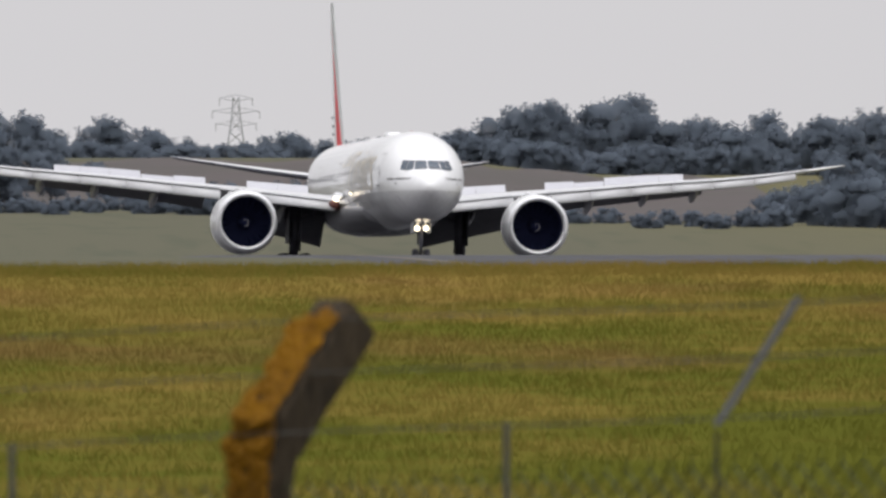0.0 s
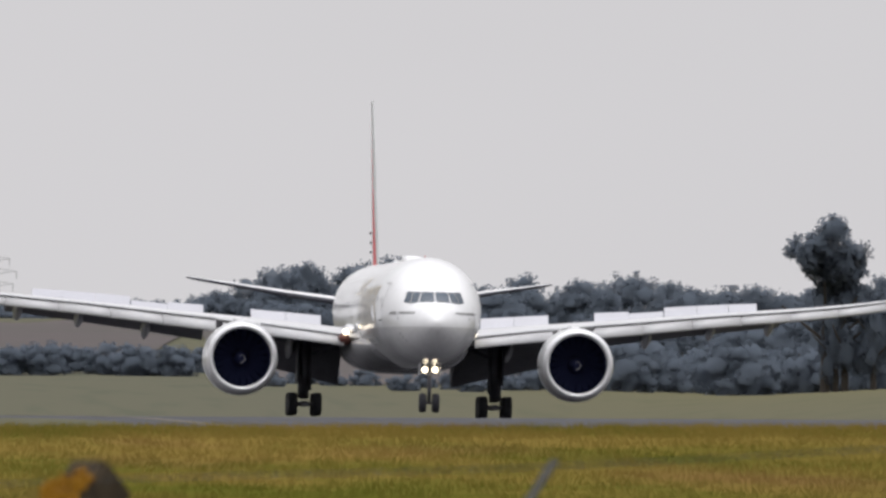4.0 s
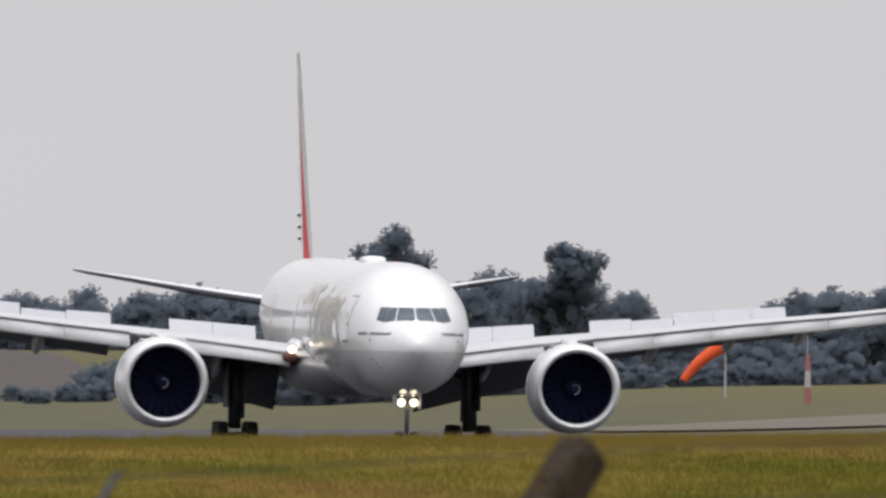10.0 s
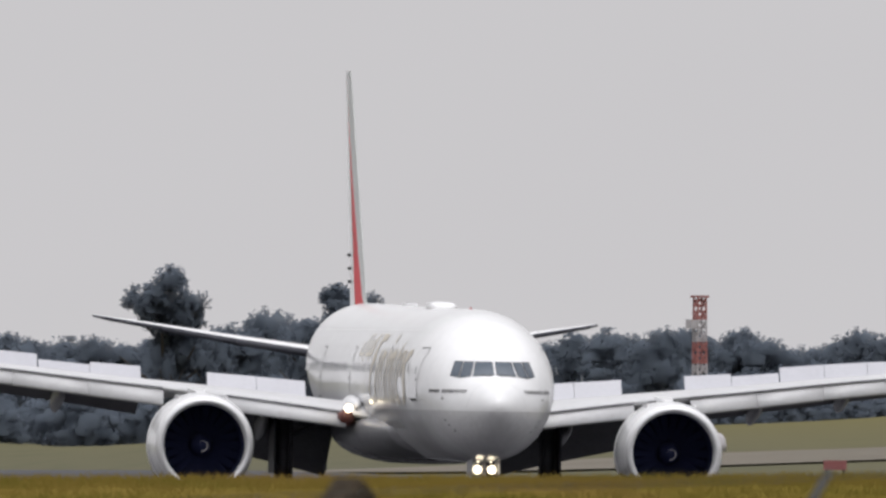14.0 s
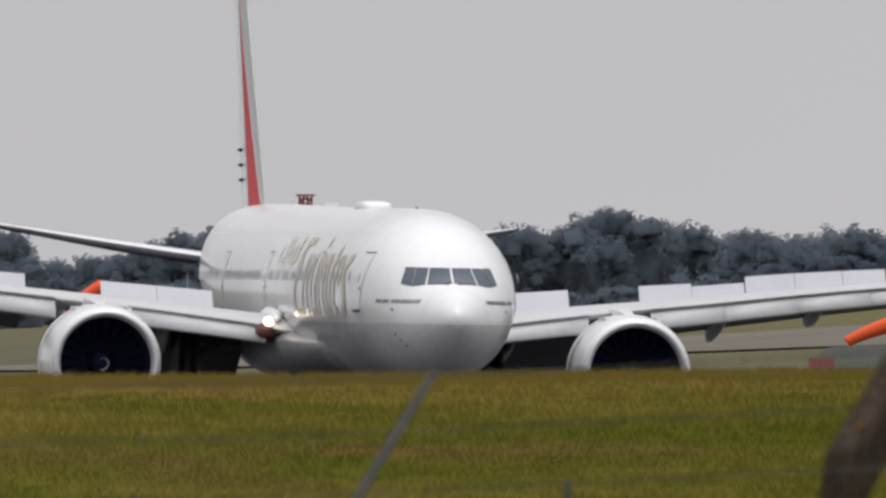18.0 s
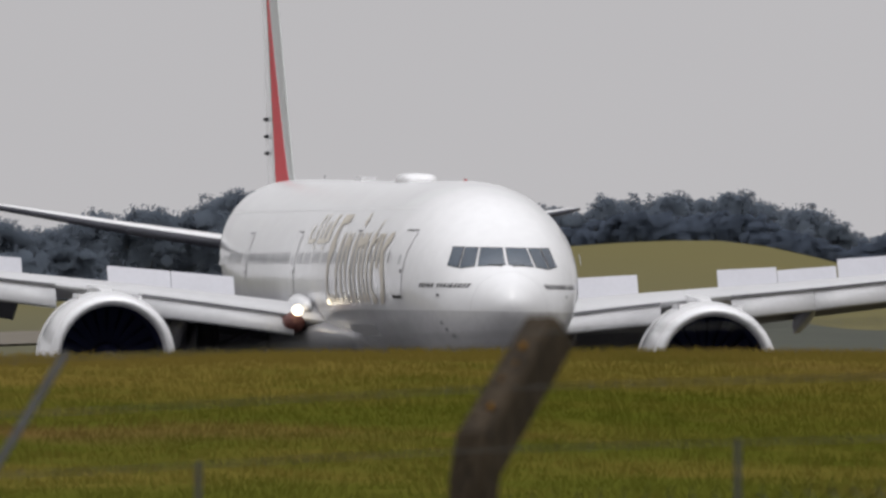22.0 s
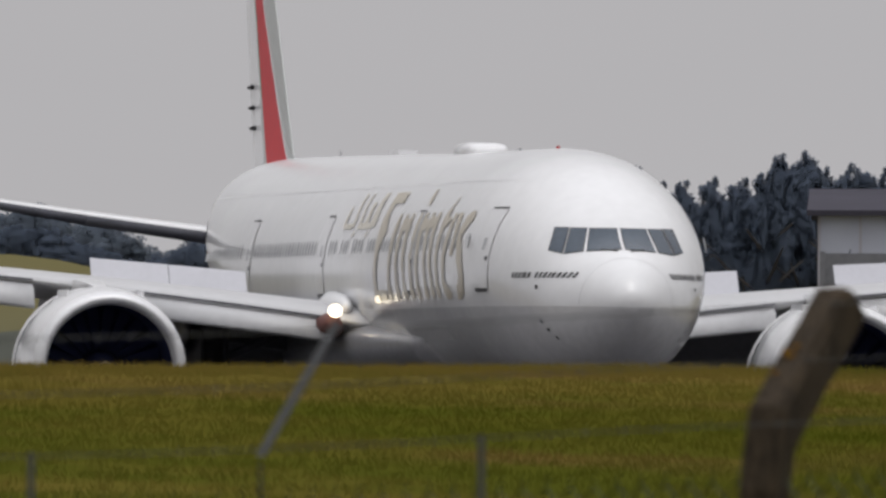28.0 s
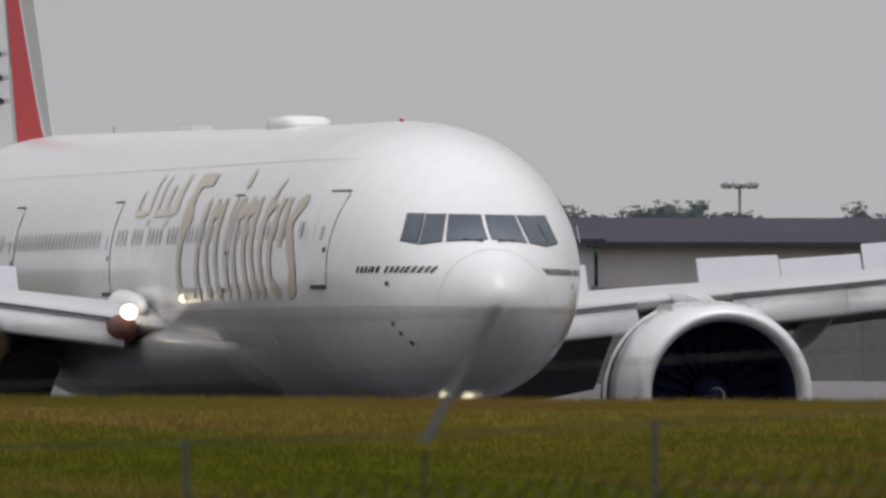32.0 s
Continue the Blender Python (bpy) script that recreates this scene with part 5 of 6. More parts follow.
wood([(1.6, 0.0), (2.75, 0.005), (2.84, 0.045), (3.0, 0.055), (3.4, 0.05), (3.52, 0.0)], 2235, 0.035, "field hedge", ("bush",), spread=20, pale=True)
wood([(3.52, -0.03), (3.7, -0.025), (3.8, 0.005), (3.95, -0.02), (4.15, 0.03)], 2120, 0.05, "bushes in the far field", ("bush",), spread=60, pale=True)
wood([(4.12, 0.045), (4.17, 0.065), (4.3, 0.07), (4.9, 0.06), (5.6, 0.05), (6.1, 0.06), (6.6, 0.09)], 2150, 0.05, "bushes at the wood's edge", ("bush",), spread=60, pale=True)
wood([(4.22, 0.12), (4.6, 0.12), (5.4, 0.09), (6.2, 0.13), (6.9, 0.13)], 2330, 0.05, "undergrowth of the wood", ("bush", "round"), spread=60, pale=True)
wood([(6.8, 0.13), (7.1, 0.16), (7.35, 0.20), (7.55, 0.20), (7.68, 0.16), (7.78, 0.12), (7.9, 0.165), (8.02, 0.17), (8.13, 0.15), (8.3, 0.16), (8.45, 0.19), (9.2, 0.19)], 1960, 0.032, "undergrowth behind the hill", ("bush", "round"), spread=60)
wood([(7.7, 0.07), (8.0, 0.10), (8.4, 0.12), (9.2, 0.13)], 1880, 0.04, "hedge at the hill's foot", ("bush",), spread=30)
wood([(8.3, 0.04), (8.8, 0.05), (9.3, 0.05)], 1440, 0.03, "bushes under the tall trees", ("bush",), spread=20)
# single trees that stand out
for a, r, kind, wd in ((4.728, 0.362, "head", 1.05), (4.77, 0.29, "head", 0.9), (4.75, 0.235, "round", 0.5), (4.83, 0.235, "round", 0.5), (5.115, 0.322, "head", 1.1), (5.075, 0.262, "head", 1.1), (5.03, 0.245, "round", 0.5), (5.09, 0.235, "round", 0.5)):
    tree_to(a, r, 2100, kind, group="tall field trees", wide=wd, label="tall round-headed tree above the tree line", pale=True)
# poplars and tall trees before the sheds
for a, r in ((8.42, 0.345), (8.44, 0.358), (8.465, 0.345), (8.50, 0.377), (8.53, 0.38), (8.56, 0.385), (8.59, 0.37), (8.62, 0.35), (8.65, 0.355), (8.69, 0.352), (8.72, 0.34), (8.75, 0.346), (8.78, 0.335), (8.81, 0.35), (8.85, 0.32), (8.9, 0.32), (8.96, 0.33), (9.02, 0.33),
             (9.08, 0.34), (9.11, 0.378), (9.14, 0.36), (9.17, 0.384), (9.2, 0.35), (9.24, 0.345), (9.28, 0.362), (9.32, 0.345), (9.37, 0.363), (9.41, 0.357), (9.45, 0.34), (9.5, 0.354), (9.56, 0.366), (9.60, 0.372), (9.63, 0.36), (9.68, 0.345), (9.72, 0.354), (9.77, 0.335), (9.82, 0.32)):
    tree_to(a, r + 0.008, 1480 + tree_rng.uniform(-40, 60), "tall", group="tall dark trees by the sheds", wide=0.62)
    tree_to(a + 0.016, r - 0.02 - tree_rng.uniform(0, 0.03), 1500 + tree_rng.uniform(-40, 60), "tall", group="tall dark trees by the sheds", wide=0.8)
    tree_to(a + 0.005, r - 0.028, 1540 + tree_rng.uniform(-20, 60), "round", group="tall dark trees by the sheds", wide=0.75)
for a, r in ((9.96, 0.335), (10.0, 0.36), (10.05, 0.375), (10.09, 0.355), (10.13, 0.33), (10.19, 0.30), (10.25, 0.318), (10.30, 0.325), (10.35, 0.335), (10.44, 0.315), (10.53, 0.29), (10.63, 0.30), (10.68, 0.32), (10.73, 0.328), (10.78, 0.31), (10.9, 0.285), (11.1, 0.30), (11.14, 0.33), (11.2, 0.32), (11.3, 0.3)):
    tree_to(a + 0.03, r - 0.02, 1560 + tree_rng.uniform(0, 40), "round", group="trees behind the sheds", wide=1.1, green=True, label="green leafy tree behind a long shed")
    tree_to(a, r + 0.02, 1500 + tree_rng.uniform(0, 40), "round", group="trees behind the sheds", wide=1.25, green=True, label="green leafy tree behind a long shed")


# ---- wind cones ----
def windsock(bearing, d, top, length, droop, swing):
    x, y, z = at(bearing, d)
    base = new("windsock")
    base.matrix_world = pose(x, y, z, 0, 0, swing)
    tagged(base, "faded orange windsock hanging from a thin pole", "windsock", "windsocks")
    b = Build()
    b.tube((0, 0, 0), (0, 0, top), 0.09, 0.05, 10)
    b.part("pole", MASTWHITE, base)
    b = Build()
    rings = []
    pts = []
    p = Vector((0.12, 0, top - 0.35))
    for i in range(9):
        u = i / 8
        a = radians(droop * (0.55 + 0.6 * u))
        pts.append((p.copy(), a, 0.46 - 0.20 * u))
        p += Vector((math.cos(a), 0, -math.sin(a))) * length / 8
    for c, a, r in pts:
        s = Vector((math.sin(a), 0, math.cos(a)))
        rings.append([c + s * (r * math.sin(t)) + Vector((0, r * math.cos(t), 0)) for t in (2 * math.pi * i / 14 for i in range(14))])
    b.loft(rings, False, False)
    b.part("sock", SOCKORANGE, base, "faded orange fabric sock", smooth=True)
    b = Build()
    b.tube((0, 0, top - 0.2), (0.15, 0, top - 0.2), 0.04, 0.04, 8)
    b.part("bracket", STEEL, base)
    b = Build()
    for i in range(14):
        t0, t1 = 2 * math.pi * i / 14, 2 * math.pi * (i + 1) / 14
        b.tube((0.1, 0.47 * math.cos(t0), top - 0.35 + 0.47 * math.sin(t0)), (0.1, 0.47 * math.cos(t1), top - 0.35 + 0.47 * math.sin(t1)), 0.03, 0.03, 5)
    b.part("hoop", STEEL, base)


windsock(5.435, 1750, EYE_Z + 1750 * math.tan(radians(0.103)) - at(5.435, 1750)[2], 3.4, 50, 180)
windsock(7.125, 1350, EYE_Z + 1350 * math.tan(radians(0.041)) - at(7.125, 1350)[2], 3.2, 24, 180)


# ---- red and white lattice mast ----
def lattice_mast(bearing, d, rise):
    x, y, z = at(bearing, d)
    top = EYE_Z + d * math.tan(radians(rise)) - z
    base = new("lattice_mast")
    base.location = (x, y, z)
    base.rotation_euler = (0, 0, 0.4)
    tagged(base, "red and white painted lattice mast with an aerial", "mast")
    n = 7
    for k in range(n):
        z0, z1 = top * k / n, top * (k + 1) / n
        mat = MASTRED if k % 2 == 0 else MASTWHITE
        h0, h1 = 0.33 - 0.07 * k / n, 0.33 - 0.07 * (k + 1) / n
        cs = lambda h: [(-h, -h), (h, -h), (h, h), (-h, h)]
        ring = lambda h, z: [Vector((x_, y_, z)) for x_, y_ in cs(h)]
        b = Build()
        inner = [Vector((p.x * 0.8, p.y * 0.8, p.z)) for p in ring(h0, z0)]
        inner2 = [Vector((p.x * 0.8, p.y * 0.8, p.z + 0.1)) for p in ring(h0, z0)]
        outer2 = [p + Vector((0, 0, 0.1)) for p in ring(h0, z0)]
        b.loft([ring(h0, z0), outer2, inner2, inner, ring(h0, z0)], False, False)
        section = b.part("mast_section", mat, base, "red lattice section" if k % 2 == 0 else "white lattice section")
        for (a, c), (e, g) in zip(cs(h0), cs(h1)):
            b = Build()
            b.tube((a, c, z0), (e, g, z1), 0.06, 0.06, 5)
            b.part("leg", mat, section)
        m = 2
        for s in range(m):
            u0, u1 = z0 + (z1 - z0) * s / m, z0 + (z1 - z0) * (s + 1) / m
            for i in range(4):
                p, q = cs(h0)[i], cs(h1)[(i + 1) % 4]
                for lo, hi in ((p, q), (q, p)):
                    b = Build()
                    b.tube((*lo, u0), (*hi, u1), 0.04, 0.04, 4)
                    b.part("brace", mat, section)
    b = Build()
    b.box((-0.75, -0.3, top * 0.80), (-0.30, 0.3, top * 0.80 + 0.5))
    b.part("aerial_box", MASTWHITE, base)
    b = Build()
    b.box((-0.4, -0.4, top), (0.4, 0.4, top + 0.12))
    b.part("top_plate", MASTRED, base)
    xx, yy, zz = at(bearing + 0.035, d - 5)
    hut = new("equipment_dome")
    hut.location = (xx, yy, zz)
    tagged(hut, "small white rounded equipment dome on the grass", "equipment dome")
    b = Build()
    b.loft([[Vector((r * math.cos(t), r * math.sin(t), h)) for t in (2 * math.pi * i / 18 for i in range(18))] for r, h in ((0.6, 0), (0.6, 0.4), (0.54, 0.7), (0.36, 0.98), (0.08, 1.08))])
    b.part("shell", MASTWHITE, hut, smooth=True)


lattice_mast(5.855, 1560, 0.281)


# ---- far pylons ----
def power_pylon(bearing, d, rise, wide=1.0):
    x, y, z = at(bearing, d)
    top = EYE_Z + d * math.tan(radians(rise)) - z
    base = new("power_pylon")
    base.location = (x, y, z)
    tagged(base, "grey lattice power pylon far off in haze", "pylon", "power pylons")
    b = Build()
    w = lambda u: (3.0 * (1 - u) ** 1.5 + 0.5) * wide
    n = 9
    for k in range(n):
        u0, u1 = k / n, (k + 1) / n
        for sx in (-1, 1):
            for sy in (-1, 1):
                b.tube((sx * w(u0), sy * w(u0), u0 * top), (sx * w(u1), sy * w(u1), u1 * top), 0.10, 0.09, 4)
            b.tube((sx * w(u0), -w(u0), u0 * top), (-sx * w(u1), -w(u1), u1 * top), 0.055, 0.055, 4)
            b.tube((sx * w(u0), w(u0), u0 * top), (-sx * w(u1), w(u1), u1 * top), 0.055, 0.055, 4)
    b.part("tower", PYLONGREY, base)
    for u, l in ((0.72, 3.4), (0.84, 4.0), (0.96, 2.8)):
        b = Build()
        for s in (-1, 1):
            b.tube((0, -0.3, u * top), (s * l * wide, 0, u * top + 0.5), 0.10, 0.06, 4)
            b.tube((0, 0.3, u * top + 1.1), (s * l * wide, 0, u * top + 0.5), 0.08, 0.05, 4)
            b.tube((s * l * wide, 0, u * top + 0.5), (s * l * wide, 0, u * top - 0.8), 0.09, 0.09, 4)
        b.part("cross_arm", PYLONGREY, base)


power_pylon(2.98, 4600, 0.247)


# ---- floodlight masts ----
def floodlight_mast(bearing, d, rise):
    x, y, z = at(bearing, d)
    top = EYE_Z + d * math.tan(radians(rise)) - z
    base = new("floodlight_mast")
    base.location = (x, y, z)
    tagged(base, "tall grey floodlight mast with a ring of lamps", "floodlight mast", "floodlight masts")
    b = Build()
    b.tube((0, 0, 0), (0, 0, top - 0.3), 0.13, 0.08, 10)
    b.part("pole", PYLONGREY, base)
    b = Build()
    b.tube((0, 0, top - 0.45), (0, 0, top - 0.3), 0.95, 0.95, 14)
    b.part("head_ring", PYLONGREY, base)
    for i in range(8):
        a = 2 * math.pi * i / 8
        b = Build()
        c = Vector((0.95 * math.cos(a), 0.95 * math.sin(a), top - 0.35))
        b.box((-0.18, -0.13, -0.16), (0.18, 0.13, 0.14), Matrix.Translation(c) @ pose(0, 0, 0, 0, 25, math.degrees(a)))
        b.part("lamp_head", PYLONGREY, base)


floodlight_mast(10.825, 1620, 0.378)
floodlight_mast(11.22, 1640, 0.31)


# ---- sheds and cargo buildings ----
def shed(bearing0, bearing1, d, eave, ridge, mat, name="cargo_shed", label="", deep=40, bays=8):
    """A long gabled shed whose front faces the camera, from one bearing to another; heights above the eye as angles."""
    x0, y0, z0 = at(bearing0, d)
    x1, y1, z1 = at(bearing1, d)
    ln = math.hypot(x1 - x0, y1 - y0)
    base = new(name)
    zb = min(z0, z1) - 0.3
    base.matrix_world = pose(x0, y0, zb, 0, 0, math.degrees(math.atan2(y1 - y0, x1 - x0)))
    tagged(base, label, "shed")
    he = EYE_Z + d * math.tan(radians(eave)) - zb
    hr = EYE_Z + (d + deep * 0.5) * math.tan(radians(ridge)) - zb
    b = Build()
    b.box((0, 0, 0), (ln, 0.3, he))
    b.box((0, deep - 0.3, 0), (ln, deep, he))
    for x in (0, ln - 0.3):
        b.add([(x, 0.3, 0), (x + 0.3, 0.3, 0), (x + 0.3, deep - 0.3, 0), (x, deep - 0.3, 0), (x, 0.3, he), (x + 0.3, 0.3, he), (x + 0.3, deep - 0.3, he), (x, deep - 0.3, he), (x, deep / 2, hr - 0.1), (x + 0.3, deep / 2, hr - 0.1)],
              [(0, 1, 5, 4), (2, 3, 7, 6), (0, 4, 8, 7, 3), (1, 2, 6, 9, 5)])
    b.part("wall", mat, base)
    b = Build()
    for y0_, y1_, za, zc in ((-0.5, deep / 2, he - 0.05, hr), (deep / 2, deep + 0.5, hr, he - 0.05)):
        b.add([(-0.5, y0_, za), (ln + 0.5, y0_, za), (ln + 0.5, y1_, zc), (-0.5, y1_, zc), (-0.5, y0_, za + 0.25), (ln + 0.5, y0_, za + 0.25), (ln + 0.5, y1_, zc + 0.25), (-0.5, y1_, zc + 0.25)],
              [(3, 2, 1, 0), (4, 5, 6, 7), (0, 1, 5, 4), (1, 2, 6, 5), (2, 3, 7, 6), (3, 0, 4, 7)])
    b.part("roof", ROOFDARK, base, "dark grey shed roof")
    for k in range(bays):
        xa = ln * (k + 0.2) / bays
        b = Build()
        b.box((xa, -0.08, 0.0), (xa + ln / bays * 0.6, -0.02, he * 0.45))
        b.part("loading_door", SHEDBROWN if k % 3 else CLADDING, base, "grey loading door")
    for k in range(bays + 1):
        b = Build()
        xa = min(ln - 0.12, ln * k / bays)
        b.box((xa, -0.1, 0), (xa + 0.12, -0.003, he - 0.1))
        b.part("rainwater_pipe", SHEDBROWN, base)
    return base, ln, he


shed(9.19, 9.622, 1250, 0.243, 0.286, CLADDING, "cargo_shed", "pale grey cargo shed with a dark roof by the apron", 50, 5)
sh, ln_, he_ = shed(9.63, 10.52, 1250, 0.243, 0.286, CLADDING, "cargo_shed", "long pale grey cargo shed with a dark roof", 50, 9)
for a0, a1, r0, r1, mat in ((9.855, 9.893, 0.172, 0.226, SIGNRED), (9.90, 10.11, 0.183, 0.219, SIGNWHITE), (10.115, 10.135, 0.172, 0.226, SIGNRED), (9.90, 10.11, 0.172, 0.181, SIGNRED), (9.90, 10.11, 0.221, 0.226, SIGNRED)):
    b = Build()
    u0, u1 = (a0 - 9.63) / 0.89, (a1 - 9.63) / 0.89
    z0_ = sh.matrix_world.translation.z
    b.box((ln_ * u0, -0.16, EYE_Z + 1250 * math.tan(radians(r0)) - z0_), (ln_ * u1, -0.105, EYE_Z + 1250 * math.tan(radians(r1)) - z0_))
    b.part("sign_panel", mat, sh, "red sign panel" if mat is SIGNRED else "white sign panel")
shed(10.528, 12.2, 1250, 0.237, 0.286, SHEDBROWN, "brick_shed", "long greyish brown shed with a dark roof", 50, 10)


# ---- concrete screen wall before the sheds, with bushes behind its top ----
def screen_wall(b0, b1, d, rise):
    x0, y0, z0 = at(b0, d)
    x1, y1, z1 = at(b1, d)
    ln = math.hypot(x1 - x0, y1 - y0)
    foot = min(z0, z1) - 0.2
    tall = EYE_Z + d * math.tan(radians(rise)) - foot
    base = new("screen_wall")
    base.matrix_world = pose(x0, y0, foot, 0, 0, math.degrees(math.atan2(y1 - y0, x1 - x0)))
    tagged(base, "long dull grey concrete screen wall before the sheds", "wall")
    n = int(ln / 3.0)
    step = ln / n
    for k in range(n):
        b = Build()
        b.box((k * step + 0.13, 0, 0), ((k + 1) * step - 0.13, 0.18, tall - 0.05 * (k * 7 % 3)))
        b.part("panel", WALLGREY, base)
    for k in range(n + 1):
        b = Build()
        b.box((k * step - 0.13, -0.06, 0), (k * step + 0.13, 0.24, tall + 0.08))
        b.part("post", WALLGREY, base)


screen_wall(9.20, 10.50, 1225, 0.162)
screen_wall(10.52, 11.95, 1222, 0.150)
for a in (9.27, 9.36, 9.505, 9.585, 9.64, 9.71, 9.80, 10.2, 10.31):
    tree_to(a, 0.172 + tree_rng.uniform(0, 0.010), 1228, "bush", group="bushes at the screen wall", wide=0.16, label="dark rounded bush behind a concrete wall")


# ---- parked helicopter beyond the runway ----
def helicopter(bearing, d, heading):
    x, y, z = at(bearing, d)
    base = new("helicopter")
    base.matrix_world = pose(x, y, z, 0, 0, heading)
    tagged(base, "yellow and dark blue helicopter parked on the grass", "helicopter")
    def blob(rows, seg=16):
        b = Build()
        b.loft([[Vector((px, w * math.cos(t), cz + h * math.sin(t))) for t in (2 * math.pi * i / seg for i in range(seg))] for px, w, h, cz in rows])
        return b
    blob([(-3.2, 0.1, 0.1, 1.0), (-2.9, 0.8, 0.5, 1.05), (-1.8, 1.2, 0.66, 1.1), (0, 1.26, 0.72, 1.12), (1.6, 1.0, 0.62, 1.2), (2.6, 0.4, 0.36, 1.4), (5.5, 0.2, 0.22, 1.5), (6.6, 0.14, 0.18, 1.55)]).part("cabin", HELIBLUE, base, "dark blue cabin and tail boom", smooth=True)
    blob([(-2.2, 0.3, 0.12, 1.68), (-1.5, 0.70, 0.34, 1.74), (0.2, 0.86, 0.46, 1.80), (1.5, 0.7, 0.36, 1.76), (2.3, 0.2, 0.1, 1.7)]).part("engine_cowl", HELIYELLOW, base, "yellow engine cowl", smooth=True)
    blob([(-0.9, 0.1, 0.1, 2.18), (-0.5, 0.36, 0.22, 2.22), (0.3, 0.44, 0.30, 2.24), (0.9, 0.22, 0.15, 2.18)]).part("rotor_fairing", HELIYELLOW, base, "yellow rotor fairing", smooth=True)
    b = Build()
    b.tube((0, 0, 2.45), (0, 0, 2.72), 0.13, 0.11, 8)
    b.part("rotor_mast", MASTWHITE, base, "pale rotor mast")
    for k in range(4):
        b = Build()
        a = math.pi / 4 + k * math.pi / 2
        b.box((0.2, -0.09, 2.66), (4.2, 0.09, 2.69), pose(0, 0, 0, 0, 0, math.degrees(a)))
        b.part("rotor_blade", STRUT, base)
    b = Build()
    b.loft([[Vector((5.9 + o + (zz - 1.5) * 0.5, e, zz)) for o, e in ((0, -0.05), (0.7, -0.03), (0.7, 0.03), (0, 0.05))] for zz in (1.5, 2.1)])
    b.part("tail_fin", HELIBLUE, base)
    # red box of unknown kind, placed to fit the camera's view
    b = Build()
    b.box((2.9, -0.24, 0.75), (4.0, 0.24, 1.34))
    b.part("red_tail_box", SIGNRED, base, "red box under the tail boom")
    for s in (-1, 1):
        b = Build()
        b.tube((-2.2, s * 1.0, 0.1), (2.0, s * 1.0, 0.1), 0.06, 0.06, 8)
        for xx in (-1.2, 1.2):
            b.tube((xx, s * 1.0, 0.1), (xx, s * 0.5, 0.9), 0.05, 0.05, 6)
        b.part("skid", STRUT, base)


helicopter(8.398, 1150, 108)


# ---- taxiway signs ----
for bearing, d, rise in ((6.14, 1300, -0.060), (6.94, 1180, -0.054)):
    x, y, z = at(bearing, d)
    tall = EYE_Z + d * math.tan(radians(rise)) - z
    base = new("taxiway_sign")
    base.matrix_world = pose(x, y, z, 0, 0, -bearing)
    tagged(base, "low red taxiway sign on the grass", "sign", "taxiway signs")
    b = Build()
    b.box((-0.55, -0.12, tall - 0.45), (0.55, 0.12, tall))
    b.part("panel", SIGNDULL, base)
    for s in (-0.4, 0.4):
        b = Build()
        b.tube((s, 0, 0), (s, 0, tall - 0.45), 0.05, 0.05, 8)
        b.part("leg", STEEL, base)


# ---- slim banded mast beside the wind cone ----
def banded_mast(bearing, d, rise):
    x, y, z = at(bearing, d)
    top = EYE_Z + d * math.tan(radians(rise)) - z
    base = new("banded_mast")
    base.location = (x, y, z)
    tagged(base, "slim red and white banded mast with a thin rod", "mast")
    for k, mat in enumerate((MASTRED, MASTWHITE, MASTRED)):
        b = Build()
        r0, r1 = 0.24 - 0.04 * k, 0.24 - 0.04 * (k + 1)
        b.tube((0, 0, top * k / 3), (0, 0, top * (k + 1) / 3), r0, r1, 10)
        b.part("mast_band", mat, base, "red painted band" if mat is MASTRED else "white painted band")
    b = Build()
    b.tube((0, 0, top), (0, 0, top + 1.2), 0.035, 0.02, 6)
    b.part("rod", PYLONGREY, base)


banded_mast(5.608, 1640, 0.074)


# ---- pale taxiway and apron beyond the runway ----
def paved(name, b0, b1, d0, d1, mat, label, lift=0.08, rise=0.0, skew=0.0):
    b = Build()
    n, m = 60, 6
    for j in range(m + 1):
        for i in range(n + 1):
            a = b0 + (b1 - b0) * i / n + skew * (j / m) ** 2
            x, y, z = at(a, d0 + (d1 - d0) * j / m * (1 + (0.10 * math.sin(i * 0.3) if skew else 0)))
            b.v.append((x, y, z + lift + rise * j / m))
    for j in range(m):
        for i in range(n):
            q = j * (n + 1) + i
            b.f.append((q, q + 1, q + n + 2, q + n + 1))
    tagged(b.part(name, mat, smooth=True), label, name, kind="structure")


paved("ploughed_field", 2.2, 3.30, 2262, 2430, HEATH, "reddish brown ploughed field on rising ground", 0.10, 0, 0.16)
paved("ploughed_field", 3.50, 4.16, 2180, 2440, HEATH, "reddish brown ploughed field on rising ground", 0.10, 0, -0.14)
paved("meadow", 6.9, 8.30, 1200, 1435, MEADOW, "dull green meadow before the low hill", 0.10, 0, 0.05)
paved("taxiway", 4.95, 7.1, 1440, 1530, PALEROAD, "pale concrete taxiway across the grass", 0.12)
paved("apron", 8.75, 12.4, 905, 1190, APRON, "grey concrete apron before the cargo sheds", 0.15, 1.2)


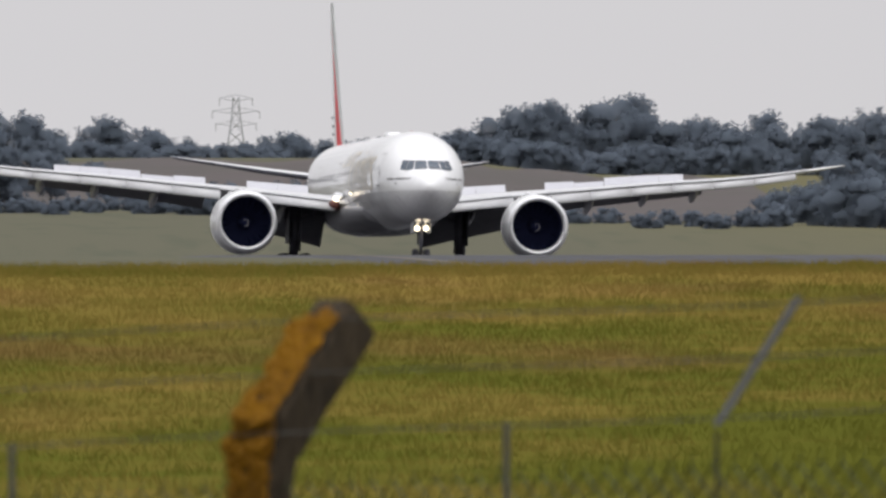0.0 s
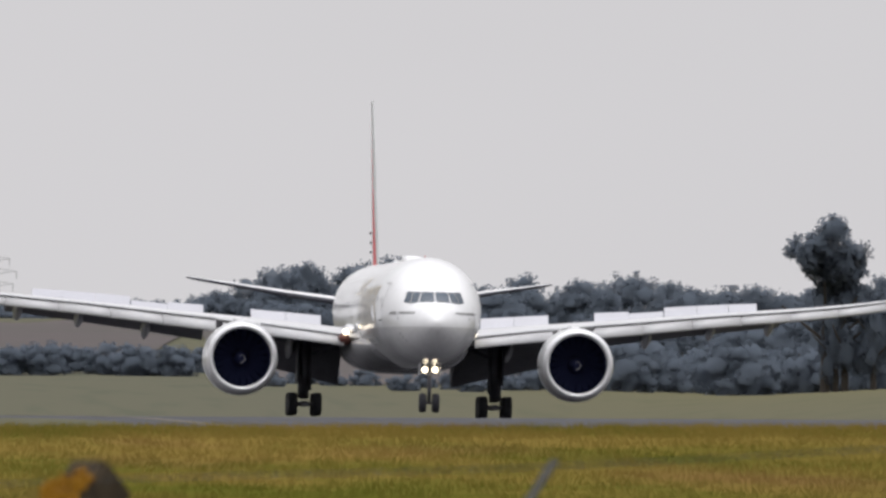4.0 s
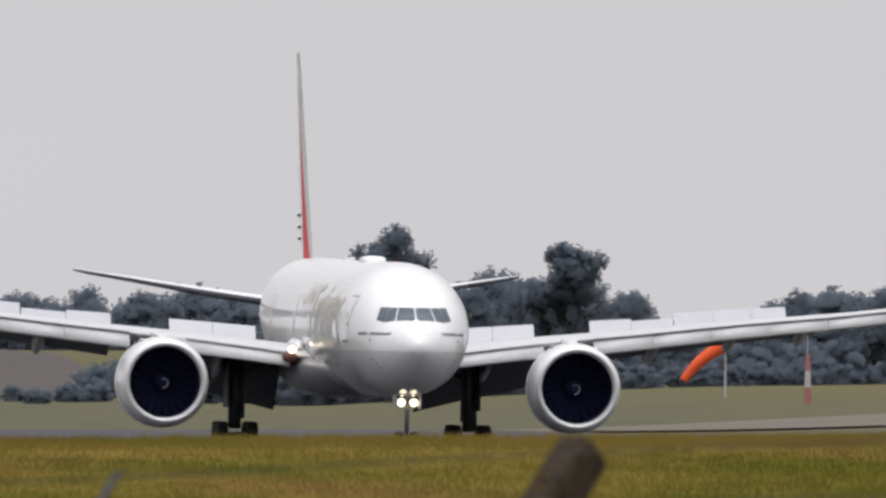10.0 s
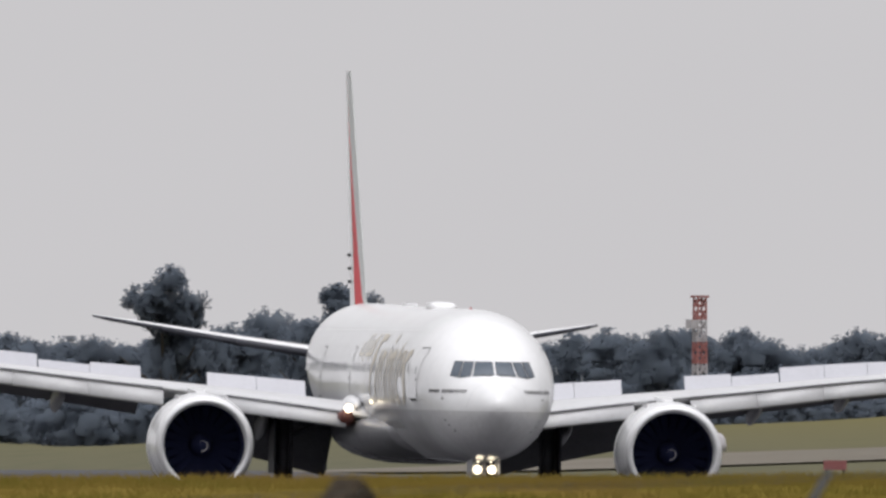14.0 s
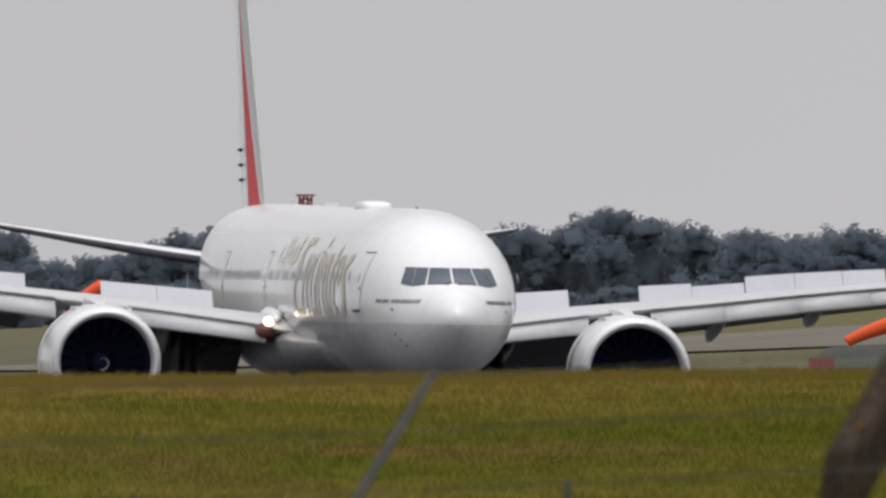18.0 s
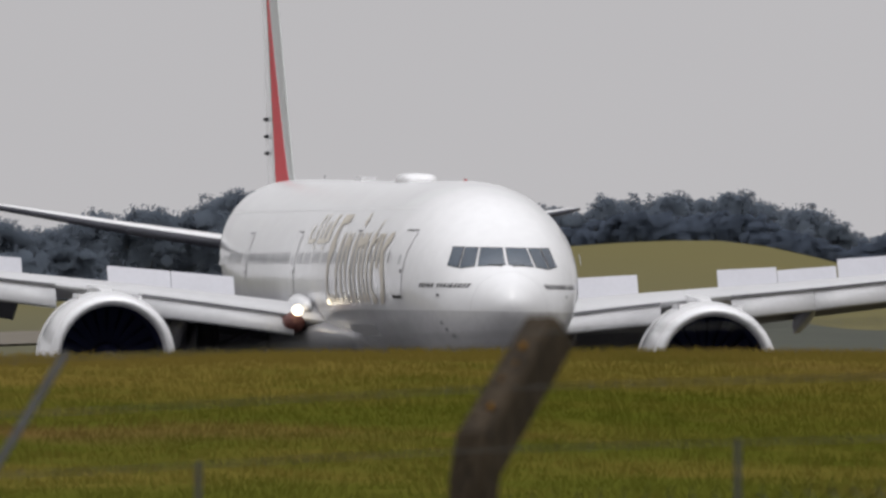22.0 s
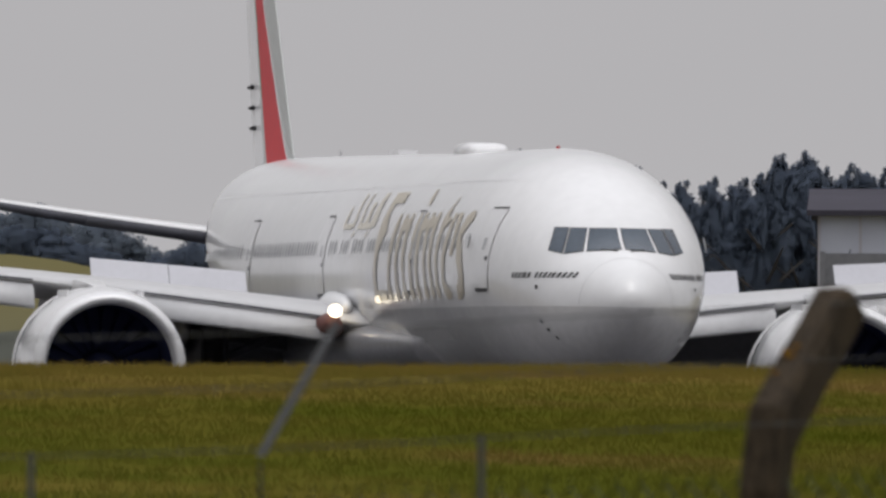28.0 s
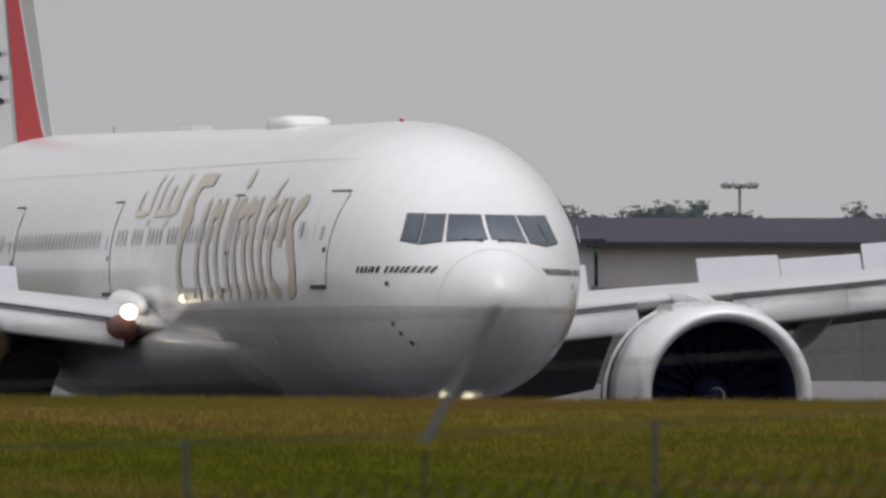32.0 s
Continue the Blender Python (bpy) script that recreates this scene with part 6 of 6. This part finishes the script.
# ---- service vans on the apron ----
def service_van(bearing, d, heading, mat, label):
    x, y, z = at(bearing, d)
    z += 0.15 + 1.2 * (d - 905) / 285
    base = new("service_van")
    base.matrix_world = pose(x, y, z + 0.02, 0, 0, heading)
    tagged(base, label, "van", "service vans")
    b = Build()
    b.loft([[Vector((px, s * w, pz)) for s, pz in ((-1, lo), (1, lo), (1, hi), (-1, hi))] for px, w, lo, hi in ((-2.4, 0.9, 0.45, 2.1), (-2.3, 0.95, 0.35, 2.25), (1.0, 0.95, 0.35, 2.25), (1.7, 0.9, 0.35, 1.35), (2.4, 0.85, 0.4, 1.05))])
    b.part("body", mat, base)
    b = Build()
    b.add([(1.08, -0.8, 2.08), (1.08, 0.8, 2.08), (1.66, 0.78, 1.40), (1.66, -0.78, 1.40)], [(0, 3, 2, 1)])
    b.part("windscreen", COCKPIT, base).location = (0.03, 0, 0.03)
    for s in (-1, 1):
        b = Build()
        b.box((0.1, s * 0.955 - 0.005, 1.35), (0.95, s * 0.955 + 0.005, 1.95))
        b.part("side_window", COCKPIT, base)
        for px in (-1.5, 1.5):
            b = Build()
            b.tube((px, s * 0.72, 0.34), (px, s * 0.96, 0.34), 0.34, 0.34, 16)
            b.part("wheel", RUBBER, base)


for bearing, d, heading, mat, label in ((10.95, 1008, 185, MASTWHITE, "pale grey service van parked on the apron"), (11.10, 1014, 30, MASTWHITE, "pale grey service van parked on the apron")):
    service_van(bearing, d, heading, mat, label)


# ---- a red marker board on the meadow ----
def marker_board(bearing, d, rise):
    x, y, z = at(bearing, d)
    base = new("marker_board")
    base.matrix_world = pose(x, y, z + 0.08, 0, 0, -bearing)
    tagged(base, "small red marker board on two legs in a meadow", "marker")
    top = EYE_Z + d * math.tan(radians(rise)) - z - 0.08
    b = Build()
    b.box((-0.33, -0.03, top - 0.5), (0.33, 0.03, top))
    b.part("board", SIGNDULL, base)
    for px in (-0.25, 0.25):
        b = Build()
        b.tube((px, 0.06, 0.0), (px, 0.06, top - 0.1), 0.03, 0.03, 8)
        b.part("leg", STEEL, base)


marker_board(7.545, 1350, -0.043)


# ---- grass on the near field ----
def build_grass():
    rng = np.random.RandomState(3)
    def tufts(n, r0, r1, power, h0, h1, w):
        u = rng.rand(n) ** power
        d = r0 + (r1 - r0) * u
        az = rng.uniform(1.9, 11.6, n)
        x, y = d * np.sin(np.radians(az)), d * np.cos(np.radians(az))
        z = np.array([ground_z(a, b) for a, b in zip(x, y)])
        vs = []
        for _ in range(5):
            a = np.pi / 2 + rng.uniform(-1.0, 1.0, n)
            h = rng.uniform(h0, h1, n)
            ln = h * rng.uniform(0.7, 1.8, n)
            ox, oy = rng.normal(0, 0.07, n), rng.normal(0, 0.07, n)
            bx, by = x + ox, y + oy
            side = np.radians(rng.uniform(-35, 35, n))
            wx, wy = np.cos(side) * w, np.sin(side) * w
            tx, ty = bx + np.cos(a) * ln, by + np.sin(a) * ln
            vs.append(np.stack([np.stack([bx - wx, by - wy, z - 0.03], 1), np.stack([bx + wx, by + wy, z - 0.03], 1), np.stack([tx, ty, z + h], 1)], 1))
        v = np.concatenate(vs).reshape(-1, 3)
        return v
    v = np.concatenate([tufts(44000, 150, RIDGE + 3, 0.8, 0.03, 0.10, 0.007), tufts(19000, RIDGE - 14, RIDGE + 26, 1.0, 0.03, 0.13, 0.007)])
    n = len(v) // 3
    me = bpy.data.meshes.new("grass")
    me.vertices.add(3 * n)
    me.vertices.foreach_set("co", v.ravel())
    me.loops.add(3 * n)
    me.loops.foreach_set("vertex_index", np.arange(3 * n))
    me.polygons.add(n)
    me.polygons.foreach_set("loop_start", np.arange(n) * 3)
    me.polygons.foreach_set("loop_total", np.full(n, 3))
    me.update(calc_edges=True)
    # blades share the light of the sward
    up = np.tile(np.array([0.0, 0.0, 1.0]), (3 * n, 1)) + rng.normal(0, 0.12, (3 * n, 3)) + np.array([0.0, -0.35, 0.0])
    up /= np.linalg.norm(up, axis=1)[:, None]
    me.polygons.foreach_set("use_smooth", [True] * n)
    me.normals_split_custom_set_from_vertices(up.tolist())
    me.materials.append(GRASS)
    tagged(new("grass", me), "rough uncut grass in green and straw tones", "grass", kind="stuff")


build_grass()


# ---- what moves ----
AIRLINER_ROWS = [
    (0.0, pose(103.30, 1802.16, -0.953, 0.90, 1.202, 92.063)), (0.5, pose(103.67, 1771.22, -0.703, 0.90, 1.170, 91.633)), (1.0, pose(104.13, 1740.75, -0.456, 0.90, 1.138, 91.135)),
    (1.5, pose(104.61, 1710.74, -0.199, 0.90, 1.099, 90.550)), (2.0, pose(104.99, 1681.19, 0.046, 0.90, 1.044, 89.980)), (2.5, pose(105.19, 1652.12, 0.256, 0.90, 0.967, 89.538)),
    (3.0, pose(105.36, 1623.52, 0.423, 0.90, 0.869, 89.281)), (3.5, pose(105.26, 1595.40, 0.550, 0.90, 0.759, 89.233)), (4.0, pose(105.16, 1567.77, 0.652, 0.90, 0.645, 89.331)),
    (4.5, pose(104.92, 1540.64, 0.710, 0.90, 0.528, 89.526)), (6.5, pose(103.98, 1437.12, 0.809, 0.90, 0.048, 90.263)), (7.0, pose(103.84, 1412.51, 0.792, 0.90, -0.044, 90.329)),
    (7.5, pose(103.81, 1388.41, 0.722, 0.90, -0.105, 90.297)), (8.0, pose(103.85, 1364.83, 0.614, 0.90, -0.145, 90.235)), (8.5, pose(103.90, 1341.77, 0.489, 0.90, -0.173, 90.185)),
    (9.0, pose(103.91, 1319.22, 0.349, 0.90, -0.190, 90.153)), (9.5, pose(103.92, 1297.19, 0.204, 0.90, -0.201, 90.083)), (10.0, pose(103.92, 1275.67, 0.060, 0.90, -0.212, 90.009)),
    (10.5, pose(103.91, 1254.66, -0.076, 0.90, -0.222, 89.934)), (11.0, pose(103.87, 1234.14, -0.202, 0.90, -0.232, 89.841)), (11.5, pose(103.80, 1214.11, -0.325, 0.90, -0.246, 89.729)),
    (12.0, pose(103.75, 1194.54, -0.449, 0.90, -0.263, 89.641)), (12.5, pose(103.68, 1175.42, -0.562, 0.90, -0.273, 89.618)), (13.0, pose(103.57, 1156.73, -0.676, 0.90, -0.271, 89.669)),
    (13.5, pose(103.43, 1138.44, -0.780, 0.90, -0.259, 89.764)), (14.0, pose(103.26, 1120.53, -0.881, 0.90, -0.242, 89.870)), (14.5, pose(103.15, 1102.97, -0.978, 0.90, -0.225, 89.907)),
    (16.5, pose(102.67, 1035.91, -1.328, 0.90, -0.182, 90.121)), (17.0, pose(102.60, 1019.86, -1.398, 0.90, -0.164, 90.271)), (17.5, pose(102.60, 1004.08, -1.450, 0.90, -0.152, 90.497)),
    (18.0, pose(102.71, 988.53, -1.493, 0.90, -0.142, 90.676)), (18.5, pose(102.92, 973.20, -1.533, 0.90, -0.134, 90.722)), (19.0, pose(103.12, 958.07, -1.596, 0.90, -0.127, 90.642)),
    (19.5, pose(103.32, 943.11, -1.646, 0.90, -0.113, 90.381)), (20.0, pose(103.46, 928.32, -1.669, 0.90, -0.087, 90.090)), (20.5, pose(103.58, 913.67, -1.679, 0.90, -0.062, 89.863)),
    (21.0, pose(103.64, 899.16, -1.705, 0.90, -0.050, 89.731)), (21.5, pose(103.65, 884.77, -1.731, 0.90, -0.037, 89.726)), (22.0, pose(103.64, 870.51, -1.743, 0.90, -0.007, 89.788)),
    (22.5, pose(103.64, 856.35, -1.758, 0.90, 0.027, 89.863)), (23.0, pose(103.55, 842.31, -1.787, 0.90, 0.049, 89.923)), (23.5, pose(103.50, 828.37, -1.802, 0.90, 0.076, 89.994)),
    (24.0, pose(103.52, 814.53, -1.791, 0.90, 0.114, 90.102)), (24.5, pose(103.55, 800.79, -1.784, 0.90, 0.138, 90.228)), (25.0, pose(103.56, 787.15, -1.802, 0.90, 0.145, 90.375)),
    (25.5, pose(103.62, 773.60, -1.791, 0.90, 0.166, 90.442)), (26.0, pose(103.69, 760.13, -1.746, 0.90, 0.209, 90.414)), (26.5, pose(103.83, 746.76, -1.688, 0.90, 0.244, 90.302)),
    (28.5, pose(104.10, 694.11, -1.341, 0.90, 0.290, 89.844)), (29.0, pose(104.13, 681.14, -1.308, 0.90, 0.292, 89.824)), (29.5, pose(104.12, 668.25, -1.271, 0.90, 0.306, 89.820)),
    (30.0, pose(104.13, 655.43, -1.198, 0.90, 0.319, 89.802)), (30.5, pose(104.12, 642.68, -1.127, 0.90, 0.308, 89.748)), (31.0, pose(104.06, 629.99, -1.041, 0.90, 0.280, 89.730)),
    (31.5, pose(103.99, 617.36, -0.948, 0.90, 0.258, 89.702)), (32.0, pose(103.97, 604.80, -0.847, 0.90, 0.243, 89.655)),
]


def motions():
    walk(airliner, AIRLINER_ROWS)


motions()
